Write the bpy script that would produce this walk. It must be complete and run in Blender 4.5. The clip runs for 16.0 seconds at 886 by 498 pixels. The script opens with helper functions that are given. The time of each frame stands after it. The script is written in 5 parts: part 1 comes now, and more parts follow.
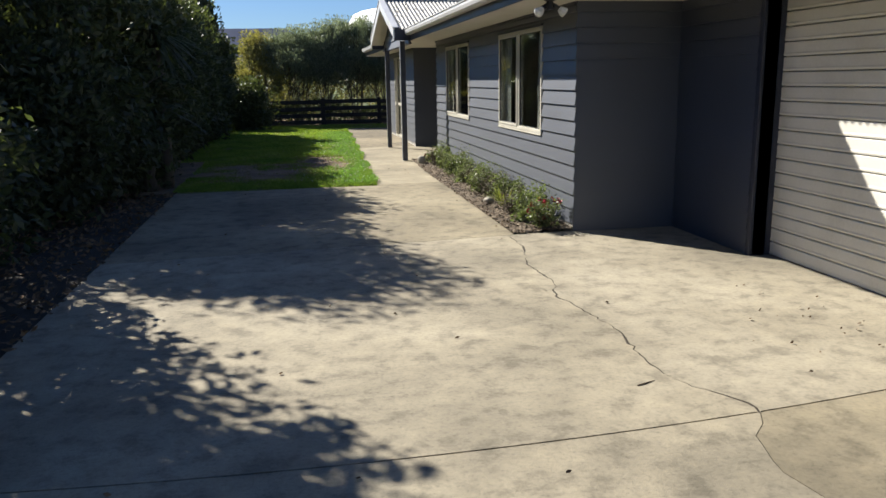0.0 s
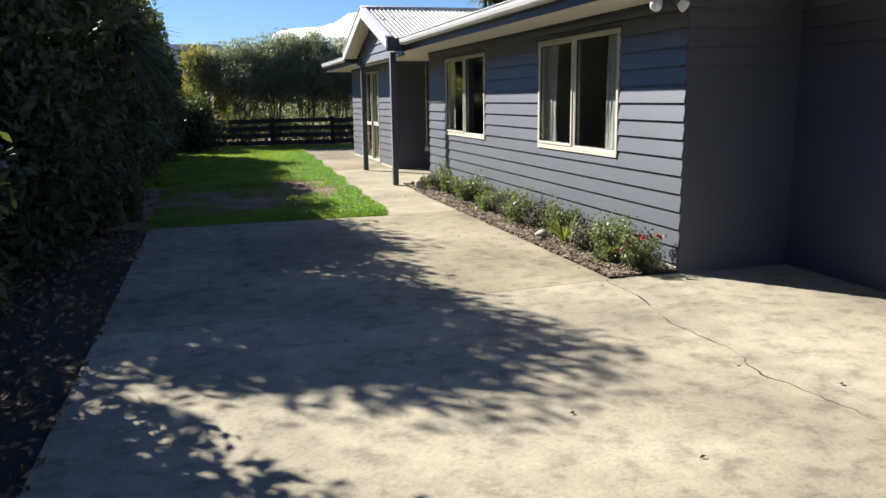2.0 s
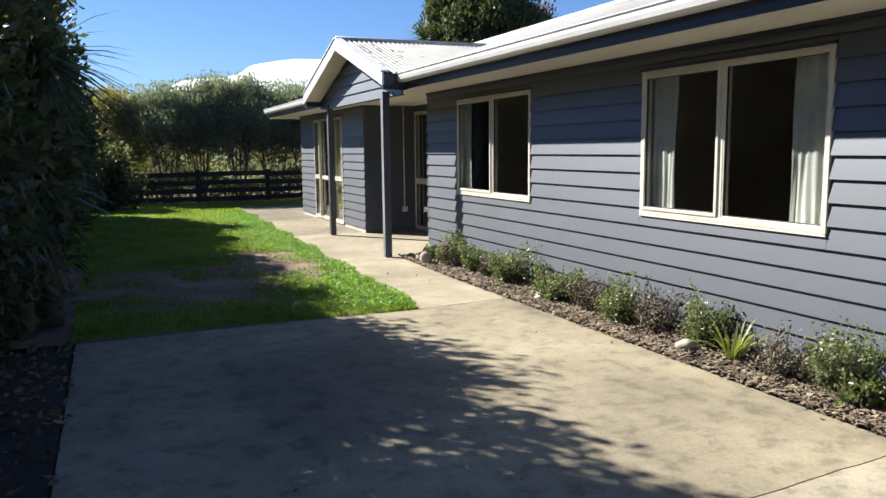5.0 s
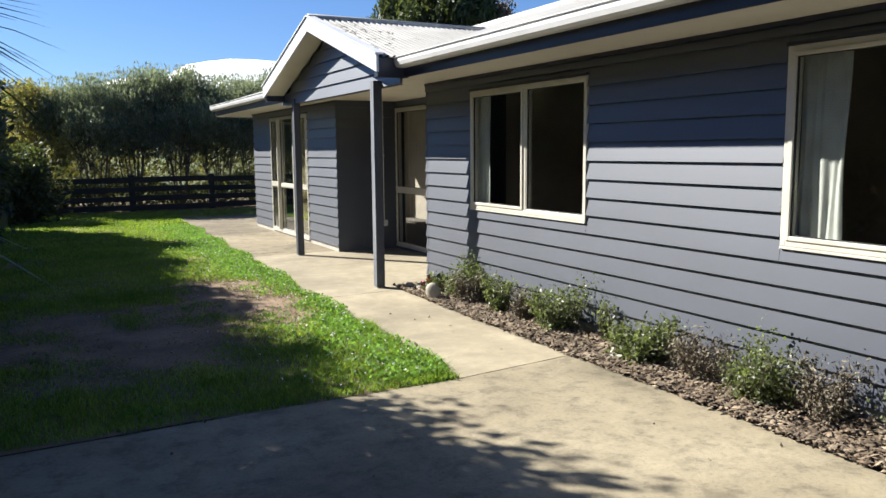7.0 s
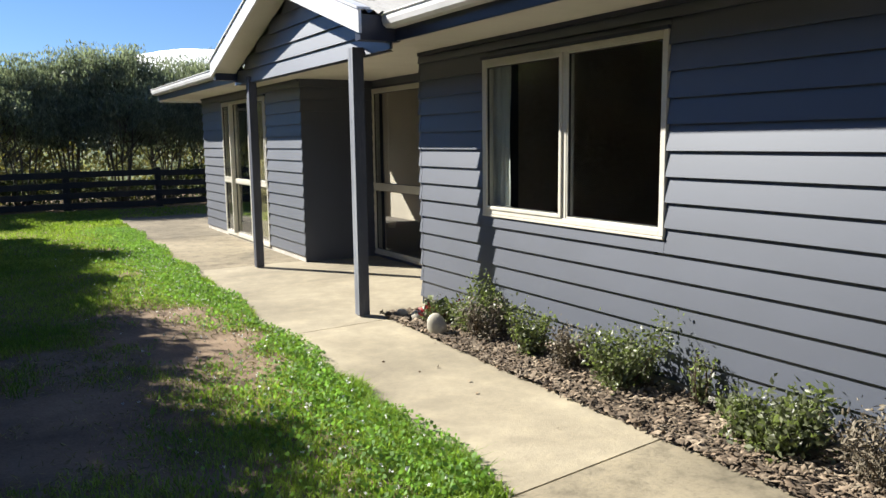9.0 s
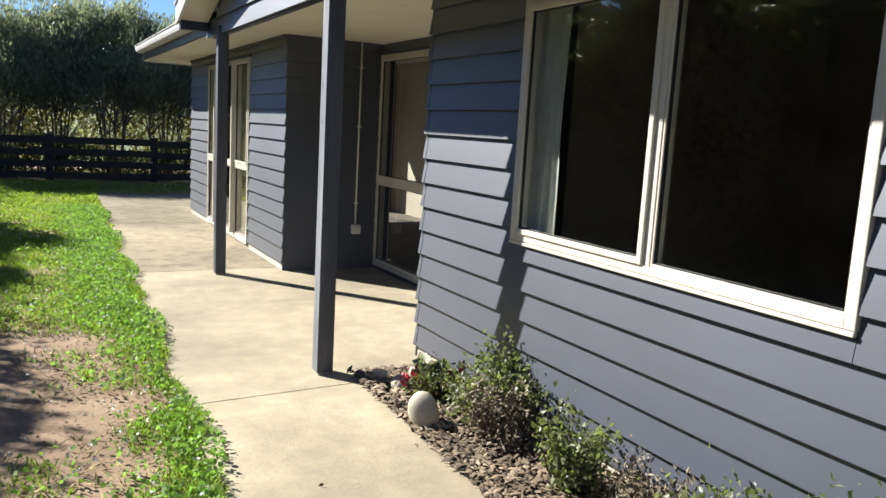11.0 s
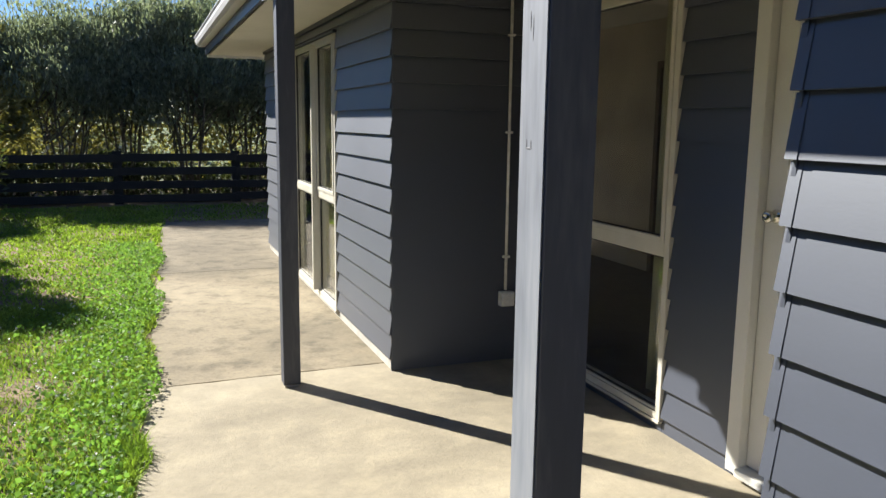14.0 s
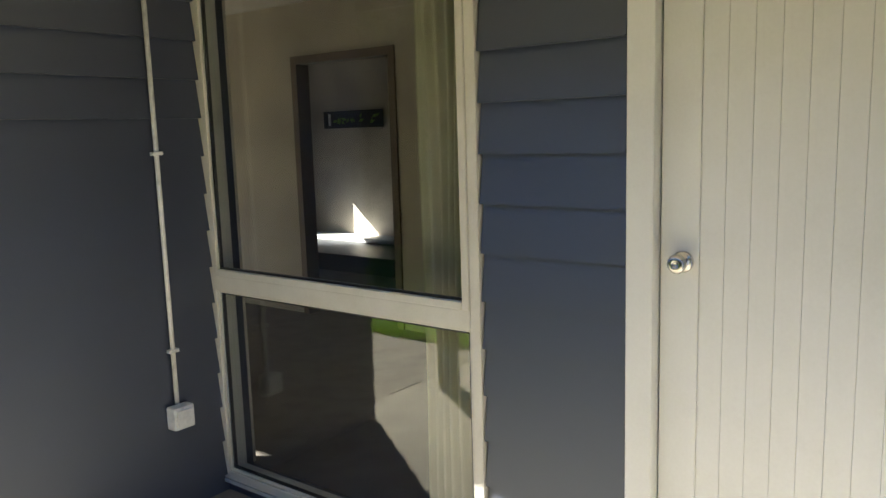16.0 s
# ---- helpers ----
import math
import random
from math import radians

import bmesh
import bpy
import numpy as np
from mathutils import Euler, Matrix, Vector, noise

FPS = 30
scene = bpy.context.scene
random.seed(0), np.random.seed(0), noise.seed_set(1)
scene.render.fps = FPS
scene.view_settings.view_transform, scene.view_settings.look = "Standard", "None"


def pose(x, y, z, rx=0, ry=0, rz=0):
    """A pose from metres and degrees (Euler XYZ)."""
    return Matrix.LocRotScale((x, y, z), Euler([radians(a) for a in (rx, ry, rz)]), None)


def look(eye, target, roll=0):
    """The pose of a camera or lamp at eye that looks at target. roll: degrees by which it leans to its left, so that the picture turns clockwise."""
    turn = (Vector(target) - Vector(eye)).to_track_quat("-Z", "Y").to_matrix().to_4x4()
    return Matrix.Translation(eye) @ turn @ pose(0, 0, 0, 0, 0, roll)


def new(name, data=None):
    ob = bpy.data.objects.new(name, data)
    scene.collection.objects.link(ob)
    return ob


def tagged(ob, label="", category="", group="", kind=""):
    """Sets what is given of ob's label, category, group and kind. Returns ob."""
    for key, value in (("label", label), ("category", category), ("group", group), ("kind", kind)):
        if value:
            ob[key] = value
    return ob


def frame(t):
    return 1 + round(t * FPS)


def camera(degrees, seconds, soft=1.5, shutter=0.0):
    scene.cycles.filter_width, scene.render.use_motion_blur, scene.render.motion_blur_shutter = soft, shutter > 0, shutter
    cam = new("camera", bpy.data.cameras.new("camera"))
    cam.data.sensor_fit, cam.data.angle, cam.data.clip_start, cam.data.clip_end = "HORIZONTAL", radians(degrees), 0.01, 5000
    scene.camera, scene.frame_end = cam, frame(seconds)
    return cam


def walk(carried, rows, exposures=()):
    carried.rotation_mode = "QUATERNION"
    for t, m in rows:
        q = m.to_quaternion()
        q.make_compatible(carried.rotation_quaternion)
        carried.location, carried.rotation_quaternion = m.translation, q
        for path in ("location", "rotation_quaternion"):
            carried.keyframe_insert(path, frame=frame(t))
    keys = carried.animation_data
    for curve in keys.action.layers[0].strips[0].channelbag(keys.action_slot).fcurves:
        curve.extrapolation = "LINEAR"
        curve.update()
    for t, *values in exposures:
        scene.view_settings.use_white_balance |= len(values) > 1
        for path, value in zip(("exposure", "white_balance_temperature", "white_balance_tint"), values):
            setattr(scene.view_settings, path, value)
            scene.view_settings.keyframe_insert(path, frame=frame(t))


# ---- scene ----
cam = camera(59.3, 16.0, soft=1.5)
PATH = [
    (0, (0.103, 0.555, 1.525), (0.453, 2.477, 1.098), -1.0),
    (0.5, (-0.134, 1.006, 1.45), (0.265, 2.915, 1.007), -0.6),
    (1, (-0.348, 1.501, 1.492), (0.1, 3.396, 1.033), -1.5),
    (1.5, (-0.643, 1.949, 1.443), (-0.137, 3.836, 1.015), -0.7),
    (2, (-0.852, 2.375, 1.456), (-0.305, 4.262, 1.076), -0.8),
    (2.5, (-1.085, 2.884, 1.382), (-0.468, 4.761, 1.072), 0.4),
    (3, (-1.175, 3.367, 1.436), (-0.518, 5.235, 1.16), -0.2),
    (3.5, (-1.266, 3.898, 1.456), (-0.574, 5.757, 1.201), -0.9),
    (4, (-1.343, 4.436, 1.449), (-0.613, 6.281, 1.198), -0.8),
    (4.2, (-1.345, 4.619, 1.463), (-0.61, 6.462, 1.209), -0.9),
    (6.5, (-1.253, 7.171, 1.459), (-0.356, 8.941, 1.209), -0.1),
    (7, (-1.179, 7.667, 1.489), (-0.259, 9.425, 1.237), -0.5),
    (7.5, (-1.099, 8.159, 1.414), (-0.149, 9.904, 1.187), 0.2),
    (8, (-0.956, 8.599, 1.443), (0.016, 10.332, 1.213), -0.2),
    (8.5, (-0.754, 9.084, 1.427), (0.245, 10.8, 1.189), -0.4),
    (8.7, (-0.7, 9.259, 1.473), (0.306, 10.968, 1.213), -1.0),
    (10.8, (0.526, 11.147, 1.402), (1.492, 12.874, 1.115), 3.2),
    (11, (0.624, 11.324, 1.419), (1.563, 13.064, 1.12), 3.3),
    (11.5, (0.951, 11.776, 1.433), (1.772, 13.571, 1.11), 2.6),
    (12, (1.16, 12.267, 1.45), (1.888, 14.101, 1.118), 1.9),
    (12.5, (1.304, 12.813, 1.454), (1.95, 14.678, 1.126), 1.8),
    (13, (1.42, 13.309, 1.482), (1.999, 15.195, 1.153), 1.1),
    (13.5, (1.399, 13.801, 1.477), (2.023, 15.674, 1.155), 1.5),
    (14, (1.454, 14.288, 1.464), (2.163, 16.131, 1.145), 0.7),
    (14.5, (1.522, 14.816, 1.443), (2.37, 16.599, 1.122), -0.1),
    (15, (1.557, 15.242, 1.398), (2.627, 16.906, 1.105), -1.2),
    (15.5, (1.657, 15.603, 1.435), (2.99, 17.063, 1.14), -1.8),
    (16, (1.841, 15.943, 1.464), (3.41, 17.147, 1.166), -1.7),
]
EXPOSURES = [(0.0, 0.86, 6400, 10), (1.0, 1.03, 6350, 10), (2.0, 1.19, 6280, 10), (3.0, 1.21, 6260, 10), (4.0, 1.27, 6260, 10), (8.5, 1.22, 6280, 10),
             (11.0, 1.38, 6300, 10), (12.5, 1.37, 6280, 10), (14.0, 1.29, 6240, 10), (15.0, 1.46, 6150, 8), (15.5, 1.82, 6300, 8), (16.0, 2.72, 6100, 9)]
walk(cam, [(t, look(eye, target, roll)) for t, eye, target, roll in PATH], exposures=EXPOSURES)

# ---- world and sun ----
SUN_AZ, SUN_EL = (-0.596, 0.803), radians(35.9)
SUN_DIR = Vector((SUN_AZ[0] * math.cos(SUN_EL), SUN_AZ[1] * math.cos(SUN_EL), math.sin(SUN_EL)))
world = bpy.data.worlds.new("sky")
world.use_nodes = True
scene.world = world
wn = world.node_tree.nodes
sky = wn.new("ShaderNodeTexSky")
sky.sky_type, sky.sun_disc = "NISHITA", False
sky.sun_elevation, sky.sun_rotation = SUN_EL, radians(-36.6)
sky.air_density, sky.dust_density, sky.ozone_density = 1.0, 0.1, 4.0
tint = wn.new("ShaderNodeMixRGB")
tint.blend_type, tint.inputs[0].default_value, tint.inputs[2].default_value = "MULTIPLY", 1.0, (0.80, 0.97, 1.28, 1)
world.node_tree.links.new(sky.outputs[0], tint.inputs[1])
world.node_tree.links.new(tint.outputs[0], wn["Background"].inputs[0])
wn["Background"].inputs[1].default_value = 0.042
sun = new("sun", bpy.data.lights.new("sun", "SUN"))
sun.data.energy, sun.data.angle, sun.data.color = 5.5, radians(0.53), (1.0, 0.94, 0.83)
sun.matrix_world = look(SUN_DIR * 60, (0, 0, 0))


# ---- materials ----
def material(name, base, rough=0.6, dark=None, light=None, scale=4.0, fine=60.0, bump=0.2, metal=0.0, stretch=(1, 1, 1),
             jitter=0.0, spec=0.5, translucent=None, bump_dist=0.004):
    """Painted or natural surface: broad mottling between dark and light, fine grain in colour and relief, jitter from piece to piece."""
    m = bpy.data.materials.new(name)
    m.use_nodes = True
    t = m.node_tree
    n, link = t.nodes, t.links.new
    bsdf = n["Principled BSDF"]
    dark = dark or tuple(c * 0.75 for c in base)
    light = light or tuple(min(1, c * 1.2) for c in base)
    geo = n.new("ShaderNodeNewGeometry")
    mp = n.new("ShaderNodeMapping")
    mp.inputs["Scale"].default_value = stretch
    link(geo.outputs["Position"], mp.inputs["Vector"])
    a = n.new("ShaderNodeTexNoise")
    a.inputs["Scale"].default_value, a.inputs["Detail"].default_value, a.inputs["Roughness"].default_value = scale, 6, 0.6
    b = n.new("ShaderNodeTexNoise")
    b.inputs["Scale"].default_value, b.inputs["Detail"].default_value = fine, 4
    link(mp.outputs[0], a.inputs["Vector"])
    link(mp.outputs[0], b.inputs["Vector"])
    ramp = n.new("ShaderNodeValToRGB")
    e = ramp.color_ramp.elements
    e[0].position, e[0].color = 0.28, (*dark, 1)
    e[1].position, e[1].color = 0.72, (*light, 1)
    e.new(0.5).color = (*base, 1)
    mix = n.new("ShaderNodeMath")
    mix.operation = "MULTIPLY_ADD"
    link(b.outputs["Fac"], mix.inputs[0])
    mix.inputs[1].default_value = 0.35
    sub = n.new("ShaderNodeMath")
    sub.operation = "SUBTRACT"
    link(a.outputs["Fac"], sub.inputs[0])
    sub.inputs[1].default_value = 0.175
    link(sub.outputs[0], mix.inputs[2])
    link(mix.outputs[0], ramp.inputs[0])
    colour = ramp.outputs[0]
    if jitter:
        info = n.new("ShaderNodeObjectInfo")
        isl = n.new("ShaderNodeNewGeometry")
        add = n.new("ShaderNodeMath")
        add.operation = "ADD"
        link(info.outputs["Random"], add.inputs[0])
        link(isl.outputs["Random Per Island"], add.inputs[1])
        fr = n.new("ShaderNodeMath")
        fr.operation = "FRACT"
        link(add.outputs[0], fr.inputs[0])
        mr = n.new("ShaderNodeMapRange")
        mr.inputs["To Min"].default_value, mr.inputs["To Max"].default_value = 1 - jitter, 1 + jitter
        link(fr.outputs[0], mr.inputs["Value"])
        hsv = n.new("ShaderNodeHueSaturation")
        link(mr.outputs[0], hsv.inputs["Value"])
        link(colour, hsv.inputs["Color"])
        colour = hsv.outputs[0]
    link(colour, bsdf.inputs["Base Color"])
    rr = n.new("ShaderNodeMapRange")
    rr.inputs["To Min"].default_value, rr.inputs["To Max"].default_value = max(0.02, rough - 0.08), min(1, rough + 0.08)
    link(a.outputs["Fac"], rr.inputs["Value"])
    link(rr.outputs[0], bsdf.inputs["Roughness"])
    bsdf.inputs["Metallic"].default_value = metal
    bsdf.inputs["Specular IOR Level"].default_value = spec
    if bump:
        bp = n.new("ShaderNodeBump")
        bp.inputs["Strength"].default_value, bp.inputs["Distance"].default_value = bump, bump_dist
        link(mix.outputs[0], bp.inputs["Height"])
        link(bp.outputs[0], bsdf.inputs["Normal"])
    if translucent:
        tr = n.new("ShaderNodeBsdfTranslucent")
        mc = n.new("ShaderNodeMixRGB")
        mc.blend_type, mc.inputs[0].default_value = "MULTIPLY", 1.0
        link(colour, mc.inputs[1])
        mc.inputs[2].default_value = (*translucent, 1)
        link(mc.outputs[0], tr.inputs[0])
        ms = n.new("ShaderNodeMixShader")
        ms.inputs[0].default_value = 0.45
        link(bsdf.outputs[0], ms.inputs[1])
        link(tr.outputs[0], ms.inputs[2])
        link(ms.outputs[0], n["Material Output"].inputs[0])
    return m


def glass_material():
    m = bpy.data.materials.new("window_glass")
    m.use_nodes = True
    t = m.node_tree
    n, link = t.nodes, t.links.new
    n.remove(n["Principled BSDF"])
    clear, gloss, mix, face, power, scale = (n.new(k) for k in ("ShaderNodeBsdfTransparent", "ShaderNodeBsdfGlossy", "ShaderNodeMixShader", "ShaderNodeLayerWeight", "ShaderNodeMath", "ShaderNodeMath"))
    clear.inputs[0].default_value = (0.93, 0.95, 0.945, 1)
    gloss.inputs["Roughness"].default_value = 0.004
    power.operation, scale.operation = "POWER", "MULTIPLY_ADD"
    power.inputs[1].default_value, scale.inputs[1].default_value, scale.inputs[2].default_value = 5.0, 0.92, 0.075
    link(face.outputs["Facing"], power.inputs[0])
    link(power.outputs[0], scale.inputs[0])
    link(scale.outputs[0], mix.inputs[0])
    link(clear.outputs[0], mix.inputs[1])
    link(gloss.outputs[0], mix.inputs[2])
    link(mix.outputs[0], n["Material Output"].inputs[0])
    return m


def concrete_material(name, tone_of, stain=1.0):
    """Old broom-finished concrete: pale and dark patches, blotchy stains, pitted grain."""
    m = bpy.data.materials.new(name)
    m.use_nodes = True
    t = m.node_tree
    n, link = t.nodes, t.links.new
    bsdf, geo = n["Principled BSDF"], n.new("ShaderNodeNewGeometry")

    def noise_fac(scale, detail, rough, distort=0.0):
        k = n.new("ShaderNodeTexNoise")
        k.inputs["Scale"].default_value, k.inputs["Detail"].default_value = scale, detail
        k.inputs["Roughness"].default_value, k.inputs["Distortion"].default_value = rough, distort
        link(geo.outputs["Position"], k.inputs["Vector"])
        return k.outputs["Fac"]

    def ramp(fac, stops):
        r = n.new("ShaderNodeValToRGB")
        e = r.color_ramp.elements
        e[0].position, e[0].color = stops[0][0], (*stops[0][1], 1)
        e[1].position, e[1].color = stops[-1][0], (*stops[-1][1], 1)
        for p, c in stops[1:-1]:
            e.new(p).color = (*c, 1)
        link(fac, r.inputs[0])
        return r.outputs[0]

    def times(a, b, amount=1.0):
        k = n.new("ShaderNodeMixRGB")
        k.blend_type, k.inputs[0].default_value = "MULTIPLY", amount
        link(a, k.inputs[1])
        link(b, k.inputs[2])
        return k.outputs[0]
    broad = ramp(noise_fac(0.55, 5, 0.6, 0.4), [(p, tuple(a * b for a, b in zip(c, tone_of))) for p, c in ((0.33, (0.22, 0.197, 0.150)), (0.5, (0.335, 0.298, 0.224)), (0.66, (0.43, 0.386, 0.294)))])
    blotch = ramp(noise_fac(5.5, 9, 0.68, 0.15), [(0.37, (1 - 0.36 * stain,) * 3), (0.49, (0.93, 0.93, 0.93)), (0.7, (1.12, 1.11, 1.08))])
    grain = noise_fac(42, 5, 0.7)
    speck = ramp(grain, [(0.30, (0.52, 0.52, 0.52)), (0.46, (0.98, 0.98, 0.98)), (0.75, (1.22, 1.21, 1.18))])
    info = n.new("ShaderNodeObjectInfo")
    tone = ramp(info.outputs["Random"], [(0.0, (0.93, 0.93, 0.94)), (1.0, (1.04, 1.03, 1.0))])
    link(times(times(times(broad, blotch), speck, 0.55 * stain), tone), bsdf.inputs["Base Color"])
    bsdf.inputs["Roughness"].default_value = 0.85
    bsdf.inputs["Specular IOR Level"].default_value = 0.3
    bp = n.new("ShaderNodeBump")
    bp.inputs["Strength"].default_value, bp.inputs["Distance"].default_value = 0.55, 0.006
    link(grain, bp.inputs["Height"])
    link(bp.outputs[0], bsdf.inputs["Normal"])
    return m


GLASS = glass_material()
BOARD = material("slate_blue_paint", (0.0118, 0.0172, 0.040), 0.56, (0.0096, 0.0142, 0.034), (0.0145, 0.021, 0.047), 2.5, 140, 0.12, spec=1.0, jitter=0.05, stretch=(1, 0.4, 1))
BOARD.node_tree.nodes["Principled BSDF"].inputs["Coat Weight"].default_value = 0.85
BOARD.node_tree.nodes["Principled BSDF"].inputs["Specular Tint"].default_value = (0.86, 0.93, 1.0, 1)
BOARD.node_tree.nodes["Principled BSDF"].inputs["Coat Roughness"].default_value = 0.5
BOARD.node_tree.nodes["Principled BSDF"].inputs["Coat IOR"].default_value = 1.68
NAVY = material("navy_trim_paint", (0.024, 0.029, 0.052), 0.4, scale=3, bump=0.08)
# post paint in two tones: darkened for shaded sides, paled for the sunlit face
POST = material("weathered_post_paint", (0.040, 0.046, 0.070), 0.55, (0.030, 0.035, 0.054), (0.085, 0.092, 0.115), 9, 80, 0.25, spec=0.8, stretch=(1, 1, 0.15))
LITWORNPOST = material("sunlit_worn_post_paint", (0.19, 0.205, 0.235), 0.6, (0.11, 0.12, 0.145), (0.27, 0.28, 0.30), 9, 70, 0.25, spec=0.6, stretch=(1, 1, 0.12))
KNOT = material("dark_timber_knot", (0.135, 0.14, 0.155), 0.7, scale=60, bump=0.2)
CREAM = material("cream_powder_coat", (0.58, 0.555, 0.48), 0.38, (0.53, 0.505, 0.43), (0.62, 0.595, 0.525), 5, 150, 0.04)
SOFFIT = material("cream_soffit_paint", (0.66, 0.63, 0.56), 0.6, scale=2, bump=0.04, dark=(0.6, 0.57, 0.5), light=(0.7, 0.67, 0.6))
WHITE = material("white_gutter_paint", (0.72, 0.72, 0.72), 0.35, (0.62, 0.62, 0.61), (0.78, 0.78, 0.78), 3, 90, 0.05)
ROOFING = material("off_white_corrugated_steel", (0.37, 0.36, 0.33), 0.5, (0.27, 0.26, 0.23), (0.43, 0.42, 0.39), 1.6, 40, 0.05)
LICHEN = material("grey_lichen", (0.16, 0.15, 0.12), 0.9, scale=30)
CONCRETE = concrete_material("worn_driveway_concrete", (1.0, 1.0, 1.0))
DRIVEEND = concrete_material("brown_stained_drive_concrete", (0.83, 0.81, 0.76))
PATHCONCRETE = concrete_material("smooth_path_concrete", (1.0, 0.985, 0.95), 0.4)
OLDCONCRETE = concrete_material("brown_weathered_concrete", (0.72, 0.69, 0.65))
SLABEDGE = material("pale_concrete_plinth", (0.42, 0.40, 0.36), 0.9, scale=6, bump=0.3)
SOIL = material("dark_soil", (0.045, 0.035, 0.025), 0.95, scale=7, fine=50, bump=0.8, bump_dist=0.02)
DIRT = material("dry_lawn_dirt", (0.20, 0.138, 0.085), 0.95, (0.115, 0.08, 0.046), (0.28, 0.205, 0.13), 2.2, 50, 0.8, bump_dist=0.01)
FIELD = material("field_grass", (0.07, 0.10, 0.025), 0.9, scale=0.6, fine=20, bump=0.5)
BLADE = material("grass_blade", (0.22, 0.33, 0.055), 0.7, (0.14, 0.25, 0.035), (0.32, 0.42, 0.10), 1.2, 9, 0, jitter=0.3, translucent=(1.2, 1.2, 0.6))
STRAW = material("dry_yellow_blade", (0.30, 0.27, 0.10), 0.8, scale=3, bump=0, jitter=0.35)
CLOVER = material("clover_leaf", (0.19, 0.32, 0.085), 0.72, scale=3, bump=0, jitter=0.3, translucent=(1.1, 1.2, 0.6))
LEAF = material("dark_tree_leaf", (0.078, 0.092, 0.052), 0.5, (0.055, 0.066, 0.036), (0.115, 0.13, 0.075), 1.5, 9, 0, jitter=0.35, translucent=(1.0, 1.1, 0.4))
HEDGELEAF = material("olive_hedge_leaf", (0.19, 0.212, 0.155), 0.5, (0.12, 0.138, 0.10), (0.275, 0.30, 0.215), 1.2, 9, 0, jitter=0.4, translucent=(1.3, 1.4, 0.95))
PALELEAF = material("yellow_green_leaf", (0.24, 0.24, 0.125), 0.5, scale=1.5, bump=0, jitter=0.3, translucent=(1.4, 1.3, 0.5))
ROSELEAF = material("rose_leaf", (0.16, 0.175, 0.098), 0.36, scale=4, bump=0, jitter=0.55, translucent=(1.0, 1.2, 0.5))
GREYLEAF = material("grey_brown_twiggy_leaf", (0.15, 0.125, 0.085), 0.7, scale=5, bump=0, jitter=0.35)
STRAP = material("yellow_green_strap_leaf", (0.26, 0.30, 0.08), 0.45, scale=4, bump=0, jitter=0.25, translucent=(1, 1, 0.5))
RED = material("red_petal", (0.34, 0.018, 0.032), 0.5, scale=9, bump=0, jitter=0.3)
PALEPETAL = material("white_petal", (0.7, 0.68, 0.62), 0.5, scale=9, bump=0)
BARK = material("grey_brown_bark", (0.12, 0.10, 0.075), 0.9, scale=6, fine=40, bump=0.7, bump_dist=0.01)
CHIP = material("bark_mulch", (0.165, 0.122, 0.082), 0.85, (0.065, 0.046, 0.03), (0.32, 0.26, 0.185), 6, 60, 0.3, jitter=0.5)
ROCK = material("pale_river_stone", (0.40, 0.37, 0.30), 0.8, scale=8, fine=70, bump=0.3)
FENCE = material("black_stained_timber", (0.022, 0.020, 0.020), 0.75, scale=5, bump=0.4, stretch=(0.3, 0.3, 1))
GARAGE = material("off_white_garage_door", (0.68, 0.66, 0.60), 0.4, (0.60, 0.58, 0.52), (0.72, 0.70, 0.65), 1.5, 60, 0.05)
DOOR = material("cream_door_paint", (0.68, 0.67, 0.62), 0.4, (0.64, 0.63, 0.575), (0.71, 0.70, 0.655), 3, 120, 0.04)
CHROME = material("brushed_chrome", (0.62, 0.60, 0.57), 0.22, metal=1.0, bump=0)
PLASTIC = material("white_plastic", (0.70, 0.69, 0.66), 0.4, scale=20, bump=0)
BLACKPL = material("black_plastic", (0.02, 0.02, 0.022), 0.4, scale=20, bump=0)
LENSGLASS = material("frosted_lamp_glass", (0.75, 0.75, 0.72), 0.12, scale=30, bump=0.2)
INWALL = material("beige_interior_paint", (0.50, 0.44, 0.36), 0.75, scale=1.5, bump=0.05)
INDARK = material("brown_interior_trim", (0.16, 0.12, 0.09), 0.6, scale=3, bump=0.05)
CARPET = material("brown_carpet", (0.13, 0.11, 0.09), 0.95, scale=8, fine=200, bump=0.4)
CURTAIN = material("pale_green_curtain", (0.80, 0.82, 0.76), 0.85, scale=4, fine=200, bump=0.1, translucent=(0.9, 0.9, 0.85))
GOLDCURTAIN = material("straw_curtain", (0.66, 0.62, 0.44), 0.85, scale=4, fine=200, bump=0.1, translucent=(0.9, 0.9, 0.8))
RUBBER = material("black_gasket", (0.015, 0.015, 0.016), 0.6, scale=20, bump=0)
NAVYROOF = material("navy_roof_sheet", (0.03, 0.045, 0.10), 0.45, scale=2, bump=0.1)
YELLOWWALL = material("cream_far_wall", (0.55, 0.48, 0.34), 0.8, scale=2, bump=0.1)
CLOUD = material("white_cloud", (0.85, 0.85, 0.86), 1.0, (0.8, 0.8, 0.82), (0.9, 0.9, 0.9), 0.02, 0.2, 0, spec=0.0)
# clouds glow a little, emission standing in for sunlit brightness
CLOUD.node_tree.nodes["Principled BSDF"].inputs["Emission Color"].default_value = (1.0, 0.98, 0.96, 1)
CLOUD.node_tree.nodes["Principled BSDF"].inputs["Emission Strength"].default_value = 0.5
TWIG = material("dry_twig", (0.10, 0.07, 0.045), 0.85, scale=20, bump=0.3)
LITTER = material("dead_leaf", (0.17, 0.11, 0.06), 0.8, scale=20, bump=0, jitter=0.5)


